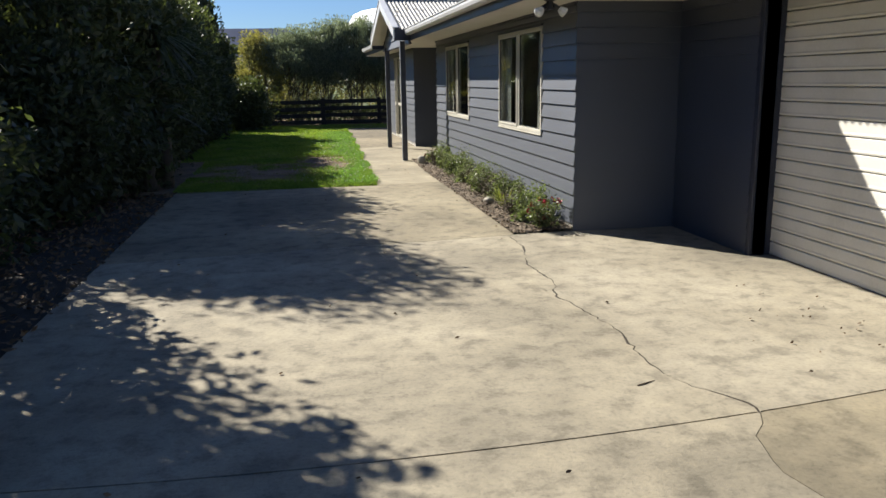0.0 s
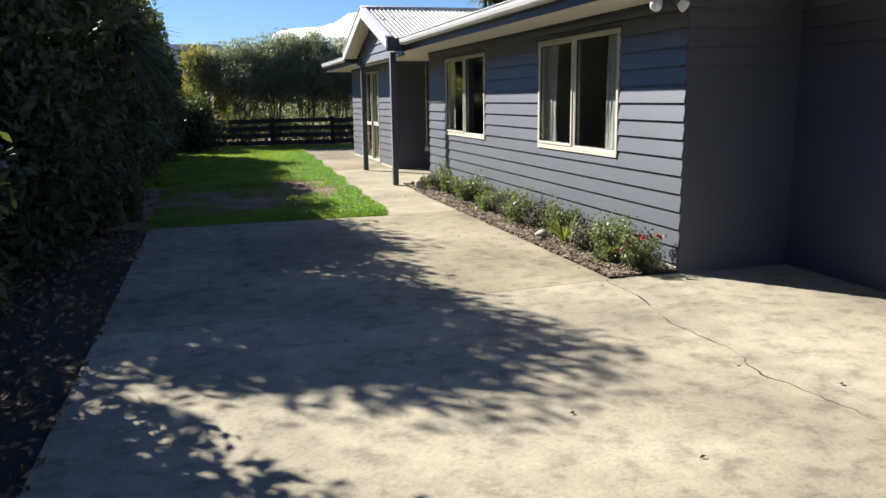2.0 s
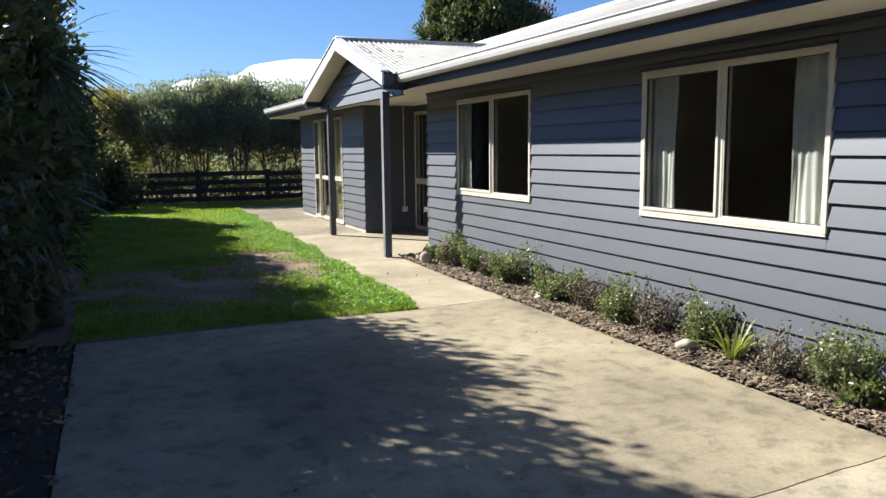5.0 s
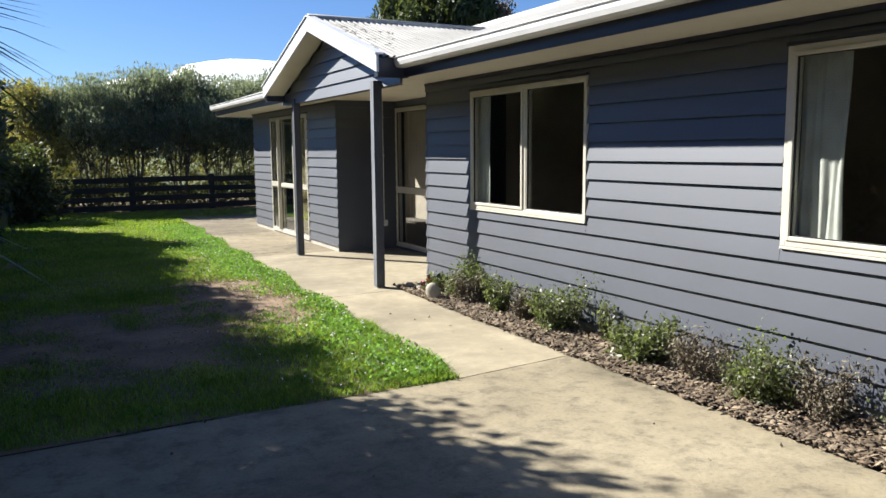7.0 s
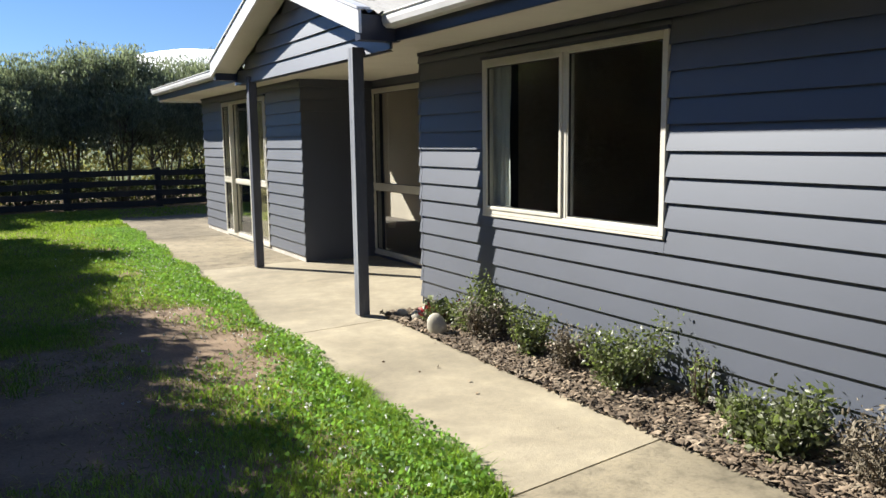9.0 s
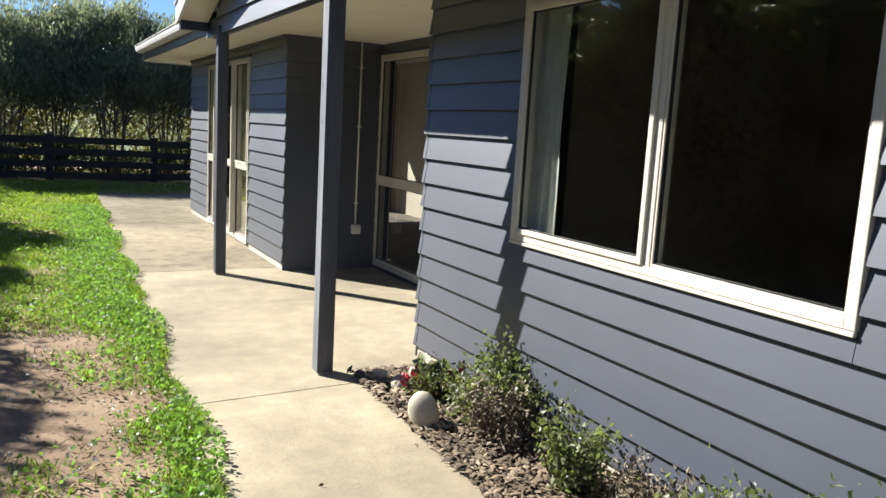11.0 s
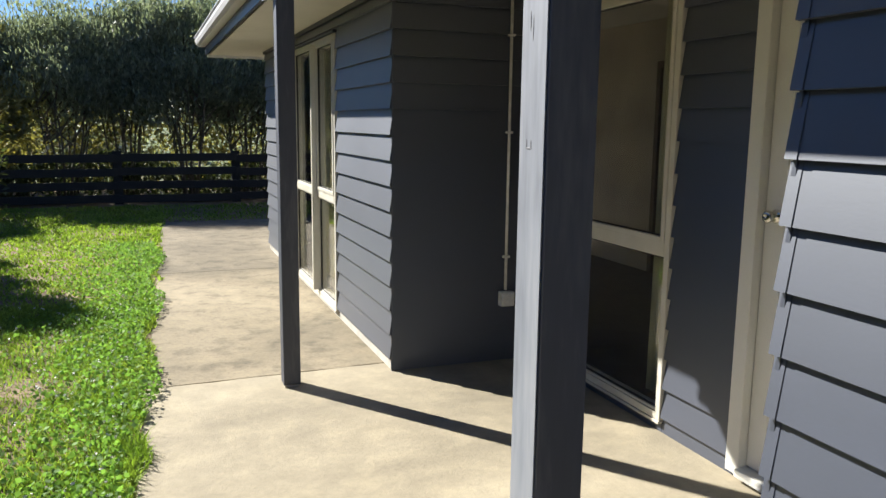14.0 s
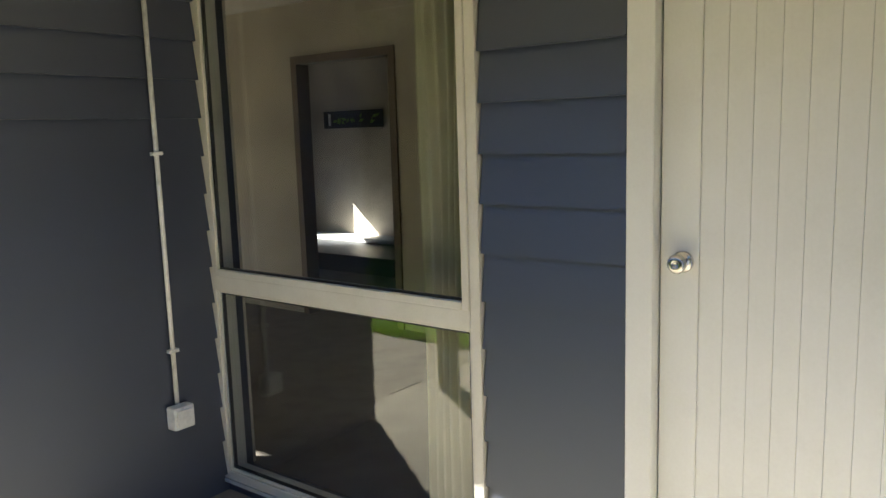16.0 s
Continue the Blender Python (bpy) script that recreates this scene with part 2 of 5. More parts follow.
# ---- mesh helpers ----
def mesh_of(name, verts, faces, mat, smooth=False):
    me = bpy.data.meshes.new(name)
    me.from_pydata(verts, [], faces)
    me.update()
    if mat:
        me.materials.append(mat)
    if smooth:
        me.polygons.foreach_set("use_smooth", [True] * len(me.polygons))
    return me


def piece(name, verts, faces, mat, parent=None, label="", smooth=False):
    ob = new(name, mesh_of(name, verts, faces, mat, smooth))
    if parent:
        ob.parent = parent
    return tagged(ob, label) if label else ob


def part(name, bm, mat, parent=None, label="", smooth=False):
    me = bpy.data.meshes.new(name)
    bm.to_mesh(me)
    bm.free()
    me.materials.append(mat)
    if smooth:
        me.polygons.foreach_set("use_smooth", [True] * len(me.polygons))
    ob = new(name, me)
    if parent:
        ob.parent = parent
    return tagged(ob, label) if label else ob


def thing(name, label, category, group="", kind="", at=(0, 0, 0)):
    ob = new(name)
    ob.empty_display_size = 0.1
    ob.location = at
    return tagged(ob, label, category, group, kind)


def boxes(bm, *specs, bevel=0.0):
    """Boxes (x0, y0, z0, x1, y1, z1) into one bmesh, edges rounded by bevel."""
    for x0, y0, z0, x1, y1, z1 in specs:
        r = bmesh.ops.create_cube(bm, size=1, matrix=Matrix.LocRotScale(((x0 + x1) / 2, (y0 + y1) / 2, (z0 + z1) / 2), None, (abs(x1 - x0), abs(y1 - y0), abs(z1 - z0))))
        if bevel:
            edges = {e for v in r["verts"] for e in v.link_edges}
            bmesh.ops.bevel(bm, geom=list(edges), offset=bevel, segments=2, affect="EDGES", profile=0.6)
    return bm


def slab(name, x0, y0, z0, x1, y1, z1, mat, parent=None, label="", bevel=0.0):
    return part(name, boxes(bmesh.new(), (x0, y0, z0, x1, y1, z1), bevel=bevel), mat, parent, label)


def prism(poly, z0, z1):
    """Vertices and faces of an upright prism on a polygon (counter-clockwise)."""
    k = len(poly)
    verts = [(x, y, z0) for x, y in poly] + [(x, y, z1) for x, y in poly]
    return verts, [tuple(reversed(range(k))), tuple(range(k, 2 * k))] + [(i, (i + 1) % k, k + (i + 1) % k, k + i) for i in range(k)]


def tube(path, radii, sides=7):
    """Vertices and faces of a tapered tube along a path."""
    verts, faces = [], []
    for i, (p, r) in enumerate(zip(path, radii)):
        p = Vector(p)
        d = (Vector(path[min(i + 1, len(path) - 1)]) - Vector(path[max(i - 1, 0)])).normalized()
        u = d.orthogonal().normalized()
        v = d.cross(u)
        verts += [tuple(p + r * (math.cos(a) * u + math.sin(a) * v)) for a in (2 * math.pi * k / sides for k in range(sides))]
        if i:
            o = (i - 1) * sides
            faces += [(o + k, o + (k + 1) % sides, o + sides + (k + 1) % sides, o + sides + k) for k in range(sides)]
    faces += [tuple(reversed(range(sides))), tuple(range(len(verts) - sides, len(verts)))]
    return verts, faces


def merge(*shapes):
    verts, faces = [], []
    for v, f in shapes:
        o = len(verts)
        verts += list(v)
        faces += [tuple(i + o for i in q) for q in f]
    return verts, faces


def leaves(rng, centres, length, width, droop=0.0, spread=None):
    """Pointed two-triangle leaves, one at each centre, folded along the rib, turned at random."""
    n = len(centres)
    d = rng.normal(size=(n, 3))
    if spread is not None:
        d = d * 0.6 + spread
    d[:, 2] -= droop
    d /= np.linalg.norm(d, axis=1)[:, None]
    u = np.cross(d, rng.normal(size=(n, 3)))
    u /= np.linalg.norm(u, axis=1)[:, None]
    s = rng.uniform(0.6, 1.3, size=(n, 1))
    base, tip = centres - d * length * s / 2, centres + d * length * s / 2
    w = np.cross(u, d) * length * 0.08
    verts = np.stack([base, centres + u * width * s / 2 + w, tip, centres - u * width * s / 2 + w], 1).reshape(-1, 3)
    i = np.arange(n)[:, None] * 4
    return verts, np.concatenate([i + [0, 1, 2], i + [0, 2, 3]], 0)


def leaf_object(name, verts, faces, mat, parent=None, kind="", label=""):
    me = bpy.data.meshes.new(name)
    nf = len(faces)
    me.vertices.add(len(verts))
    me.vertices.foreach_set("co", np.asarray(verts, dtype=np.float32).ravel())
    me.loops.add(nf * 3)
    me.loops.foreach_set("vertex_index", np.asarray(faces, dtype=np.int32).ravel())
    me.polygons.add(nf)
    me.polygons.foreach_set("loop_start", np.arange(nf, dtype=np.int32) * 3)
    me.polygons.foreach_set("loop_total", np.full(nf, 3, dtype=np.int32))
    me.update(calc_edges=True)
    me.materials.append(mat)
    ob = new(name, me)
    if parent:
        ob.parent = parent
    return tagged(ob, label, kind=kind)


# ---- ground ----
W = 2.80            # outer face of the long wall
Y_CORNER, Y_WALL_END, Y_SIDE, Y_FAR = 7.92, 15.60, 18.59, 23.35
X_PORCH, X_GARAGE = 3.758, 3.87
EAVE_Z, SOFFIT_Z = 2.405, 2.225


def gz(y):
    """Level of the ground."""
    return 0.0


def ground_sheet():
    rng = np.random.default_rng(3)
    xs = np.concatenate([[-1500, -300, -80], np.linspace(-30, 40, 36), [90, 300, 1500]])
    ys = np.concatenate([[-1500, -300, -60], np.linspace(-20, 60, 41), [110, 320, 1500]])
    verts = [(x, y, -0.085 - 0.02 * rng.random()) for y in ys for x in xs]
    k = len(xs)
    faces = [(j * k + i, j * k + i + 1, (j + 1) * k + i + 1, (j + 1) * k + i) for j in range(len(ys) - 1) for i in range(k - 1)]
    tagged(piece("ground", verts, faces, FIELD), "rough grass and earth round the house", "ground", kind="structure")


ground_sheet()


def crack_line(y):
    """Where the wandering crack crosses the drive at y."""
    bend = 0.22 / (1 + math.exp(-(y - 7.25) * 3.2)) + 0.17 * math.exp(-((y - 3.63) / 0.26) ** 2) - 0.07 * math.exp(-((y - 5.75) / 0.25) ** 2)
    return 1.935 + bend + 0.03 * math.sin(y * 5.3 + 0.9) + 0.035 * noise.noise((0, y * 7, 2)) + 0.02 * noise.noise((4, y * 19, 1))


def joint_1(x):
    return 3.485 + 0.03 * (x - 0.3) ** 2


def lawn_edge(y):
    return 1.19 + 0.0335 * (y - 12)


def jagged(a, b, n, amp, seed):
    """Points from a to b that wander a little to each side: a worn slab edge."""
    a, b = Vector(a), Vector(b)
    side = Vector((-(b - a).y, (b - a).x)).normalized()
    return [tuple(a.lerp(b, k / n) + side * amp * (noise.noise((k * 0.61, seed, 0)) if 0 < k < n else 0)) for k in range(n + 1)]


def pavement():
    pave = thing("pavement", "worn grey-beige concrete drive and path in slabs", "concrete paving", kind="structure")
    g = 0.006
    L, top = -1.65, 0.0
    ys = np.linspace(joint_1(2.05) + g, 7.89, 90)
    line = [(crack_line(y), y) for y in ys]
    wid = [0.0022 + 0.008 * max(0, 0.35 + noise.noise((3, y * 3.1, 0))) + 0.004 * abs(noise.noise((3, y * 14, 0))) for y in ys]
    jl = [(x, joint_1(x)) for x in np.linspace(L, line[0][0] - 0.02, 14)]
    jr = [(x, joint_1(x)) for x in np.linspace(line[0][0] + 0.02, 4.30, 10)]
    end = jagged((2.13, 7.885), (L, 7.56), 30, 0.014, 2)
    left = [(x, y + g) for x, y in jl] + [(x - w, y) for (x, y), w in zip(line[:-2], wid)] + end
    right = [(x, y + g) for x, y in jr] + [(4.30, 6.6), (4.14, 6.6), (4.14, 7.94), (2.82, 7.94), (2.20, 7.905)] + [(x + w, y) for (x, y), w in zip(reversed(line), reversed(wid))]
    low = np.linspace(-0.5, joint_1(2.08) - g, 40)
    lline = [(crack_line(y), y) for y in low]
    south_l = [(L, -0.5)] + [(x - 0.0028, y) for x, y in lline] + [(x, y - g) for x, y in reversed(jl)]
    south_r = [(4.30, -0.5)] + [(x, y - g) for x, y in reversed(jr)] + [(x + 0.0028, y) for x, y in reversed(lline)]
    e = lawn_edge
    polys = [left, right, south_l, south_r,
             [(L, -9), (4.30, -9), (4.30, -0.512), (L, -0.512)],
             [(x, y + 0.009) for x, y in reversed(end)] + [(2.165, 7.93), (2.205, 12.135), (e(12), 12.01), (-0.5, 12.0), (L, 11.95)],
             [(e(12), 12.022), (2.205, 12.147), (2.215, 14.0), (2.262, 15.225), (1.29, 15.152)],
             [(1.29, 15.162), (2.264, 15.235), (2.28, 15.42), (2.83, 15.36), (2.83, 15.62), (3.785, 15.61), (3.785, 18.69)] + jagged((2.82, 18.735), (e(18.7), 18.692), 12, 0.012, 4),
             [(e(18.7), 18.704)] + jagged((1.45, 18.705), (2.83, 18.747), 12, 0.012, 7) + [(2.83, 22.12), (e(22.1), 22.12)],
             [(e(22.1), 22.132), (2.83, 22.132), (2.83, 23.42), (7.5, 23.42), (7.5, 26.2), (e(26.2), 26.2)]]
    for k, p in enumerate(polys):
        v, f = prism(p, -0.09, top)
        v = [(x, y, z + gz(y)) for x, y, z in v]
        piece("slab", v, f, (CONCRETE, CONCRETE, CONCRETE, DRIVEEND, CONCRETE, DRIVEEND, PATHCONCRETE, PATHCONCRETE, OLDCONCRETE, OLDCONCRETE)[k], pave)
    # earth and moss in the wandering crack, a little below the surface
    both = [(crack_line(y), y) for y in np.linspace(-0.45, 7.87, 150)]
    v = [(x + q, y, z) for x, y in both for q, z in ((-0.016, -0.06), (-0.016, -0.0025), (0.016, -0.0025), (0.016, -0.06))]
    piece("crack_filling", v, [(4 * k + i, 4 * k + i + 1, 4 * k + i + 5, 4 * k + i + 4) for k in range(len(both) - 1) for i in range(3)], SOIL, pave, "dark earth filling the crack")
    return pave


pavement()


def sheet(name, poly, z, mat, label, category, step=0.25, rough=0.02, seed=1):
    """A gently uneven surface over a polygon's bounding grid, clipped to the polygon."""
    bm = bmesh.new()
    bm.faces.new([bm.verts.new((x, y, 0)) for x, y in poly])
    x0, x1 = min(p[0] for p in poly), max(p[0] for p in poly)
    y0, y1 = min(p[1] for p in poly), max(p[1] for p in poly)
    for axis, a, b in ((0, x0, x1), (1, y0, y1)):
        for k in np.arange(a + step, b, step):
            co, no = ((k, 0, 0), (1, 0, 0)) if axis == 0 else ((0, k, 0), (0, 1, 0))
            bmesh.ops.bisect_plane(bm, geom=bm.verts[:] + bm.edges[:] + bm.faces[:], plane_co=co, plane_no=no)
    for v in bm.verts:
        v.co.z = gz(v.co.y) + z + rough * noise.noise((v.co.x * 1.3, v.co.y * 1.3, seed)) + rough * 0.5 * noise.noise((v.co.x * 5, v.co.y * 5, seed))
    return tagged(part(name, bm, mat, smooth=True), label, category, kind="structure")


LAWN = [(-1.70, 11.96), (-0.5, 12.01), (1.185, 12.02), (1.29, 15.2), (1.405, 18.5), (1.52, 21.9), (1.66, 26.2), (7.5, 26.25), (7.5, 34), (-9, 34), (-9, 12)]
sheet("lawn_ground", LAWN, -0.005, DIRT, "bare brown lawn earth with thin turf", "lawn", 0.5, 0.02)
sheet("left_bed", [(-9, -9), (-1.66, -9), (-1.66, 11.98), (-9, 11.98)], -0.02, SOIL, "dark shaded planting bed with leaf litter", "garden bed", 0.4, 0.05, 5)
sheet("wall_bed", [(2.172, 7.945), (2.80, 7.945), (2.83, 15.36), (2.29, 15.41), (2.22, 14.0), (2.21, 12.1)], 0.0, SOIL, "narrow mulched garden bed along the wall", "garden bed", 0.12, 0.03, 8)


# ---- house walls ----
def west(x):
    return lambda s, n, z: (x - n, s, z)


def south(y):
    return lambda s, n, z: (s, y - n, z)


def north(y):
    return lambda s, n, z: (s, y + n, z)


def wall_core(name, P, s0, s1, z0, z1, openings, label, depth=0.12, mat=None, inner=None):
    """A wall's solid body with its openings cut through, as blocks joined in one mesh."""
    cuts = sorted({s0, s1, *(c for o in openings for c in o[:2])})
    shapes = []
    for a, b in zip(cuts, cuts[1:]):
        spans, z = [], z0
        for o in sorted(o for o in openings if o[0] <= a + 1e-6 and o[1] >= b - 1e-6):
            if o[2] > z:
                spans.append((z, o[2]))
            z = o[3]
        if z < z1:
            spans.append((z, z1))
        for c, d in spans:
            v = [P(s, n, q) for n in (0, -depth) for s, q in ((a, c), (b, c), (b, d), (a, d))]
            shapes.append((v, [(0, 1, 2, 3), (7, 6, 5, 4), (0, 4, 5, 1), (1, 5, 6, 2), (2, 6, 7, 3), (3, 7, 4, 0)]))
    v, f = merge(*shapes)
    ob = piece(name, v, f, mat or NAVY)
    bm = bmesh.new()
    bm.from_mesh(ob.data)
    bmesh.ops.remove_doubles(bm, verts=bm.verts, dist=1e-5)
    bmesh.ops.recalc_face_normals(bm, faces=bm.faces)
    bm.to_mesh(ob.data)
    bm.free()
    return tagged(ob, label, "wall", kind="structure")


PITCH, LAP = 0.147, 0.018


def board(P, s0, s1, zb, c, d, parent):
    """One bevel-back weatherboard whose full foot is at zb, cut to the heights c..d."""
    def n_out(z):
        return 0.032 - 0.0235 * (z - zb) / (PITCH + LAP)
    v = []
    for s in (s0, s1):
        v += [P(s, 0.0075, c), P(s, n_out(c), c), P(s, n_out(d), d), P(s, 0.0, d)]
    f = [(0, 1, 2, 3), (7, 6, 5, 4), (0, 4, 5, 1), (1, 5, 6, 2), (2, 6, 7, 3), (3, 7, 4, 0)]
    ob = piece("weatherboard", v, f, BOARD, parent)
    return ob


def cladding(P, s0, s1, z0, z1, openings, parent, rake=None):
    """Weatherboards in rows, stopped at the openings."""
    k = 0
    while z0 + k * PITCH < z1 - 0.01:
        zb = z0 + k * PITCH
        zt = min(zb + PITCH + LAP, z1)
        a0, a1 = rake(zb) if rake else (s0, s1)
        k += 1
        if a1 - a0 < 0.05:
            continue
        cuts = sorted({a0, a1, *(min(max(c, a0), a1) for o in openings for c in (o[0] - 0.004, o[1] + 0.004))})
        run = None
        for a, b in zip(cuts, cuts[1:]):
            if b - a < 1e-4:
                continue
            c, d = zb, zt
            for o in openings:
                if o[0] < (a + b) / 2 < o[1]:
                    if o[2] <= c and o[3] >= d:
                        c = d
                    elif o[2] < d and o[2] > c:
                        d = o[2] - 0.003
                    elif o[3] > c and o[3] < d:
                        c = o[3] + 0.003
            if run and run[1] == a and run[2:] == (c, d):
                run = (run[0], b, c, d)
            else:
                if run and run[3] - run[2] > 0.012:
                    board(P, run[0] + 0.0015, run[1] - 0.0015, zb, run[2], run[3], parent)
                run = (a, b, c, d)
        if run and run[3] - run[2] > 0.012:
            board(P, run[0] + 0.0015, run[1] - 0.0015, zb, run[2], run[3], parent)


W1 = (8.972, 10.842, 0.903, 2.072)
W2 = (12.715, 14.594, 0.903, 2.070)
SL = (19.93, 22.10, 0.055, 2.095)
PW = (17.255, 18.582, 0.055, 2.12)
DR = (15.82, 16.785, 0.02, 2.12)
Z0 = 0.073

wall_long = wall_core("wall_west", west(W), Y_CORNER, Y_WALL_END, 0.0, 2.52, [W1, W2], "long slate-blue weatherboard wall with two windows")
wall_far = wall_core("wall_west_far", west(W), Y_SIDE, Y_FAR, 0.0, 2.52, [SL], "slate-blue weatherboard wall with a glazed door")
wall_back = wall_core("wall_porch_back", west(X_PORCH), Y_WALL_END + 0.003, Y_SIDE + 0.12, 0.0, 2.52, [PW, DR], "shaded slate-blue weatherboard wall inside the porch")
wall_side = wall_core("wall_porch_side", south(Y_SIDE), W + 0.124, X_PORCH - 0.003, 0.0, 2.52, [], "shaded slate-blue side wall of the porch")
wall_near = wall_core("wall_porch_near", north(Y_WALL_END), W + 0.124, X_PORCH - 0.003, 0.0, 2.52, [], "slate-blue return wall of the porch")
wall_nook = wall_core("wall_nook", south(Y_CORNER), W + 0.003, X_GARAGE - 0.003, 0.0, 2.52, [], "dark slate-blue weatherboard wall beside the garage")
GD = (1.60, 6.48, 0.0, 2.13)
wall_garage = wall_core("wall_garage", west(X_GARAGE), 0.2, Y_CORNER + 0.12, 0.0, 2.52, [GD], "dark slate-blue garage wall round the door")
NW = (7.0, 7.95, 0.30, 1.56)
NL = (3.35, 5.55, 0.10, 2.08)
wall_north = wall_core("wall_north", north(Y_FAR), W + 0.123, 9.5, 0.0, 2.52, [NL, NW], "slate-blue end wall of the house")
wall_east = wall_core("wall_east", lambda s, n, z: (9.5 + n, s, z), 0.2, Y_FAR + 0.12, 0.0, 2.52, [], "slate-blue back wall of the house")
wall_south = wall_core("wall_south", south(0.2), X_GARAGE + 0.123, 9.5, 0.0, 2.52, [], "slate-blue garage end wall")

TOPZ = SOFFIT_Z + 0.01
cladding(west(W), Y_CORNER - 0.02, Y_WALL_END + 0.02, Z0, TOPZ, [W1, W2], wall_long)
cladding(west(W), Y_SIDE - 0.02, Y_FAR + 0.02, Z0, TOPZ, [SL], wall_far)
cladding(west(X_PORCH), Y_WALL_END + 0.003, Y_SIDE, Z0 - PITCH, TOPZ, [PW, DR], wall_back)
cladding(south(Y_SIDE), W - 0.02, X_PORCH, Z0 - PITCH, TOPZ, [], wall_side)
cladding(north(Y_WALL_END), W - 0.02, X_PORCH, Z0 - PITCH, TOPZ, [], wall_near)
cladding(south(Y_CORNER), W - 0.02, X_GARAGE, Z0 - PITCH, TOPZ, [], wall_nook)
cladding(west(X_GARAGE), 6.54, Y_CORNER, Z0 - PITCH, TOPZ, [], wall_garage)

# folded caps over the board ends at the porch corner
k = 0
while Z0 + (k + 1) * PITCH < TOPZ:
    zb = Z0 + k * PITCH
    prof = [(0.0, 0.0345), (PITCH - 0.004, 0.0345 - 0.0235 * PITCH / (PITCH + LAP))]
    v = []
    for y in (Y_WALL_END - 0.012, Y_WALL_END + 0.0232):
        v += [(W - n, y, zb + z) for z, n in prof] + [(W - n + 0.004, y, zb + z) for z, n in reversed(prof)]
    piece("corner_cap", v, [(0, 1, 2, 3), (7, 6, 5, 4), (0, 4, 5, 1), (1, 5, 6, 2), (2, 6, 7, 3), (3, 7, 4, 0)], BOARD, wall_long)
    k += 1

# concrete footing that shows under the boards
for nm, a in (("plinth", (W - 0.012, Y_CORNER - 0.01, -0.05, W - 0.001, Y_WALL_END + 0.01, 0.115)),
              ("plinth", (W - 0.012, Y_SIDE - 0.01, -0.05, W - 0.001, Y_FAR + 0.01, 0.115))):
    tagged(slab(nm, *a, SLABEDGE), "pale concrete footing under the weatherboards", "footing", kind="structure")


# ---- windows and doors ----
def window(name, P, o, label, sashes, mullions=(), rails=(), sill=True, deep=0.028, skew=0.0):
    """Aluminium window in opening o; sashes: (s0, s1, z0, z1, proud) each with its own frame and pane."""
    s0, s1, z0, z1 = o
    win = thing(name, label, "window", kind="structure")
    fw = 0.036

    def bar(bm, a, b, c, d, n0, n1, bevel=0.004):
        p, q = P(a, n0, c), P(b, n1, d)
        boxes(bm, (min(p[0], q[0]), min(p[1], q[1]), c, max(p[0], q[0]), max(p[1], q[1]), d), bevel=bevel)
    bm = bmesh.new()
    bar(bm, s0, s0 + fw, z0, z1, -0.06, 0.034)
    bar(bm, s1 - fw, s1, z0, z1, -0.06, 0.034)
    bar(bm, s0 + fw, s1 - fw, z1 - fw, z1, -0.06, 0.034)
    bar(bm, s0 + fw, s1 - fw, z0, z0 + fw, -0.06, 0.034)
    for m in mullions:
        bar(bm, m - 0.018, m + 0.018, z0 + fw, z1 - fw, -0.03, deep)
    for z, a, b in rails:
        bar(bm, a, b, z - 0.03, z + 0.03, -0.03, 0.036)
    part("window_frame", bm, CREAM, win)
    if sill:
        bm = bmesh.new()
        bar(bm, s0, s1, z0 - 0.018, z0 - 0.002, 0.0, 0.038, 0.003)
        part("window_sill", bm, CREAM, win)
        bm = bmesh.new()
        bar(bm, s0 - 0.008, s1 + 0.008, z1 + 0.002, z1 + 0.022, 0.0, 0.045, 0.003)
        part("head_flashing", bm, NAVY, win)
    for a, b, c, d, proud in sashes:
        sw = 0.026 if proud else 0.012
        n0, n1, g = (-0.02, 0.042, 0.022) if proud else (-0.03, 0.024, 0.012)
        bm = bmesh.new()
        bar(bm, a, a + sw, c, d, n0, n1)
        bar(bm, b - sw, b, c, d, n0, n1)
        bar(bm, a + sw, b - sw, c, c + sw, n0, n1)
        bar(bm, a + sw, b - sw, d - sw, d, n0, n1)
        sash = part("sash", bm, CREAM, win)
        bm = bmesh.new()
        for q in ((a + sw, a + sw + 0.006, c + sw, d - sw), (b - sw - 0.006, b - sw, c + sw, d - sw),
                  (a + sw, b - sw, c + sw, c + sw + 0.006), (a + sw, b - sw, d - sw - 0.006, d - sw)):
            bar(bm, *q, g - 0.010, g + 0.005, 0)
        part("gasket", bm, RUBBER, sash)
        bm = bmesh.new()
        bar(bm, a + sw - 0.004, b - sw + 0.004, c + sw - 0.004, d - sw + 0.004, g - 0.006, g - 0.001, 0)
        pane = part("pane", bm, GLASS, sash, "clear reflecting glass")
        pane.visible_shadow = False
        for v in pane.data.vertices:
            v.co.x -= skew * (v.co.y - (a + b) / 2)
    return win


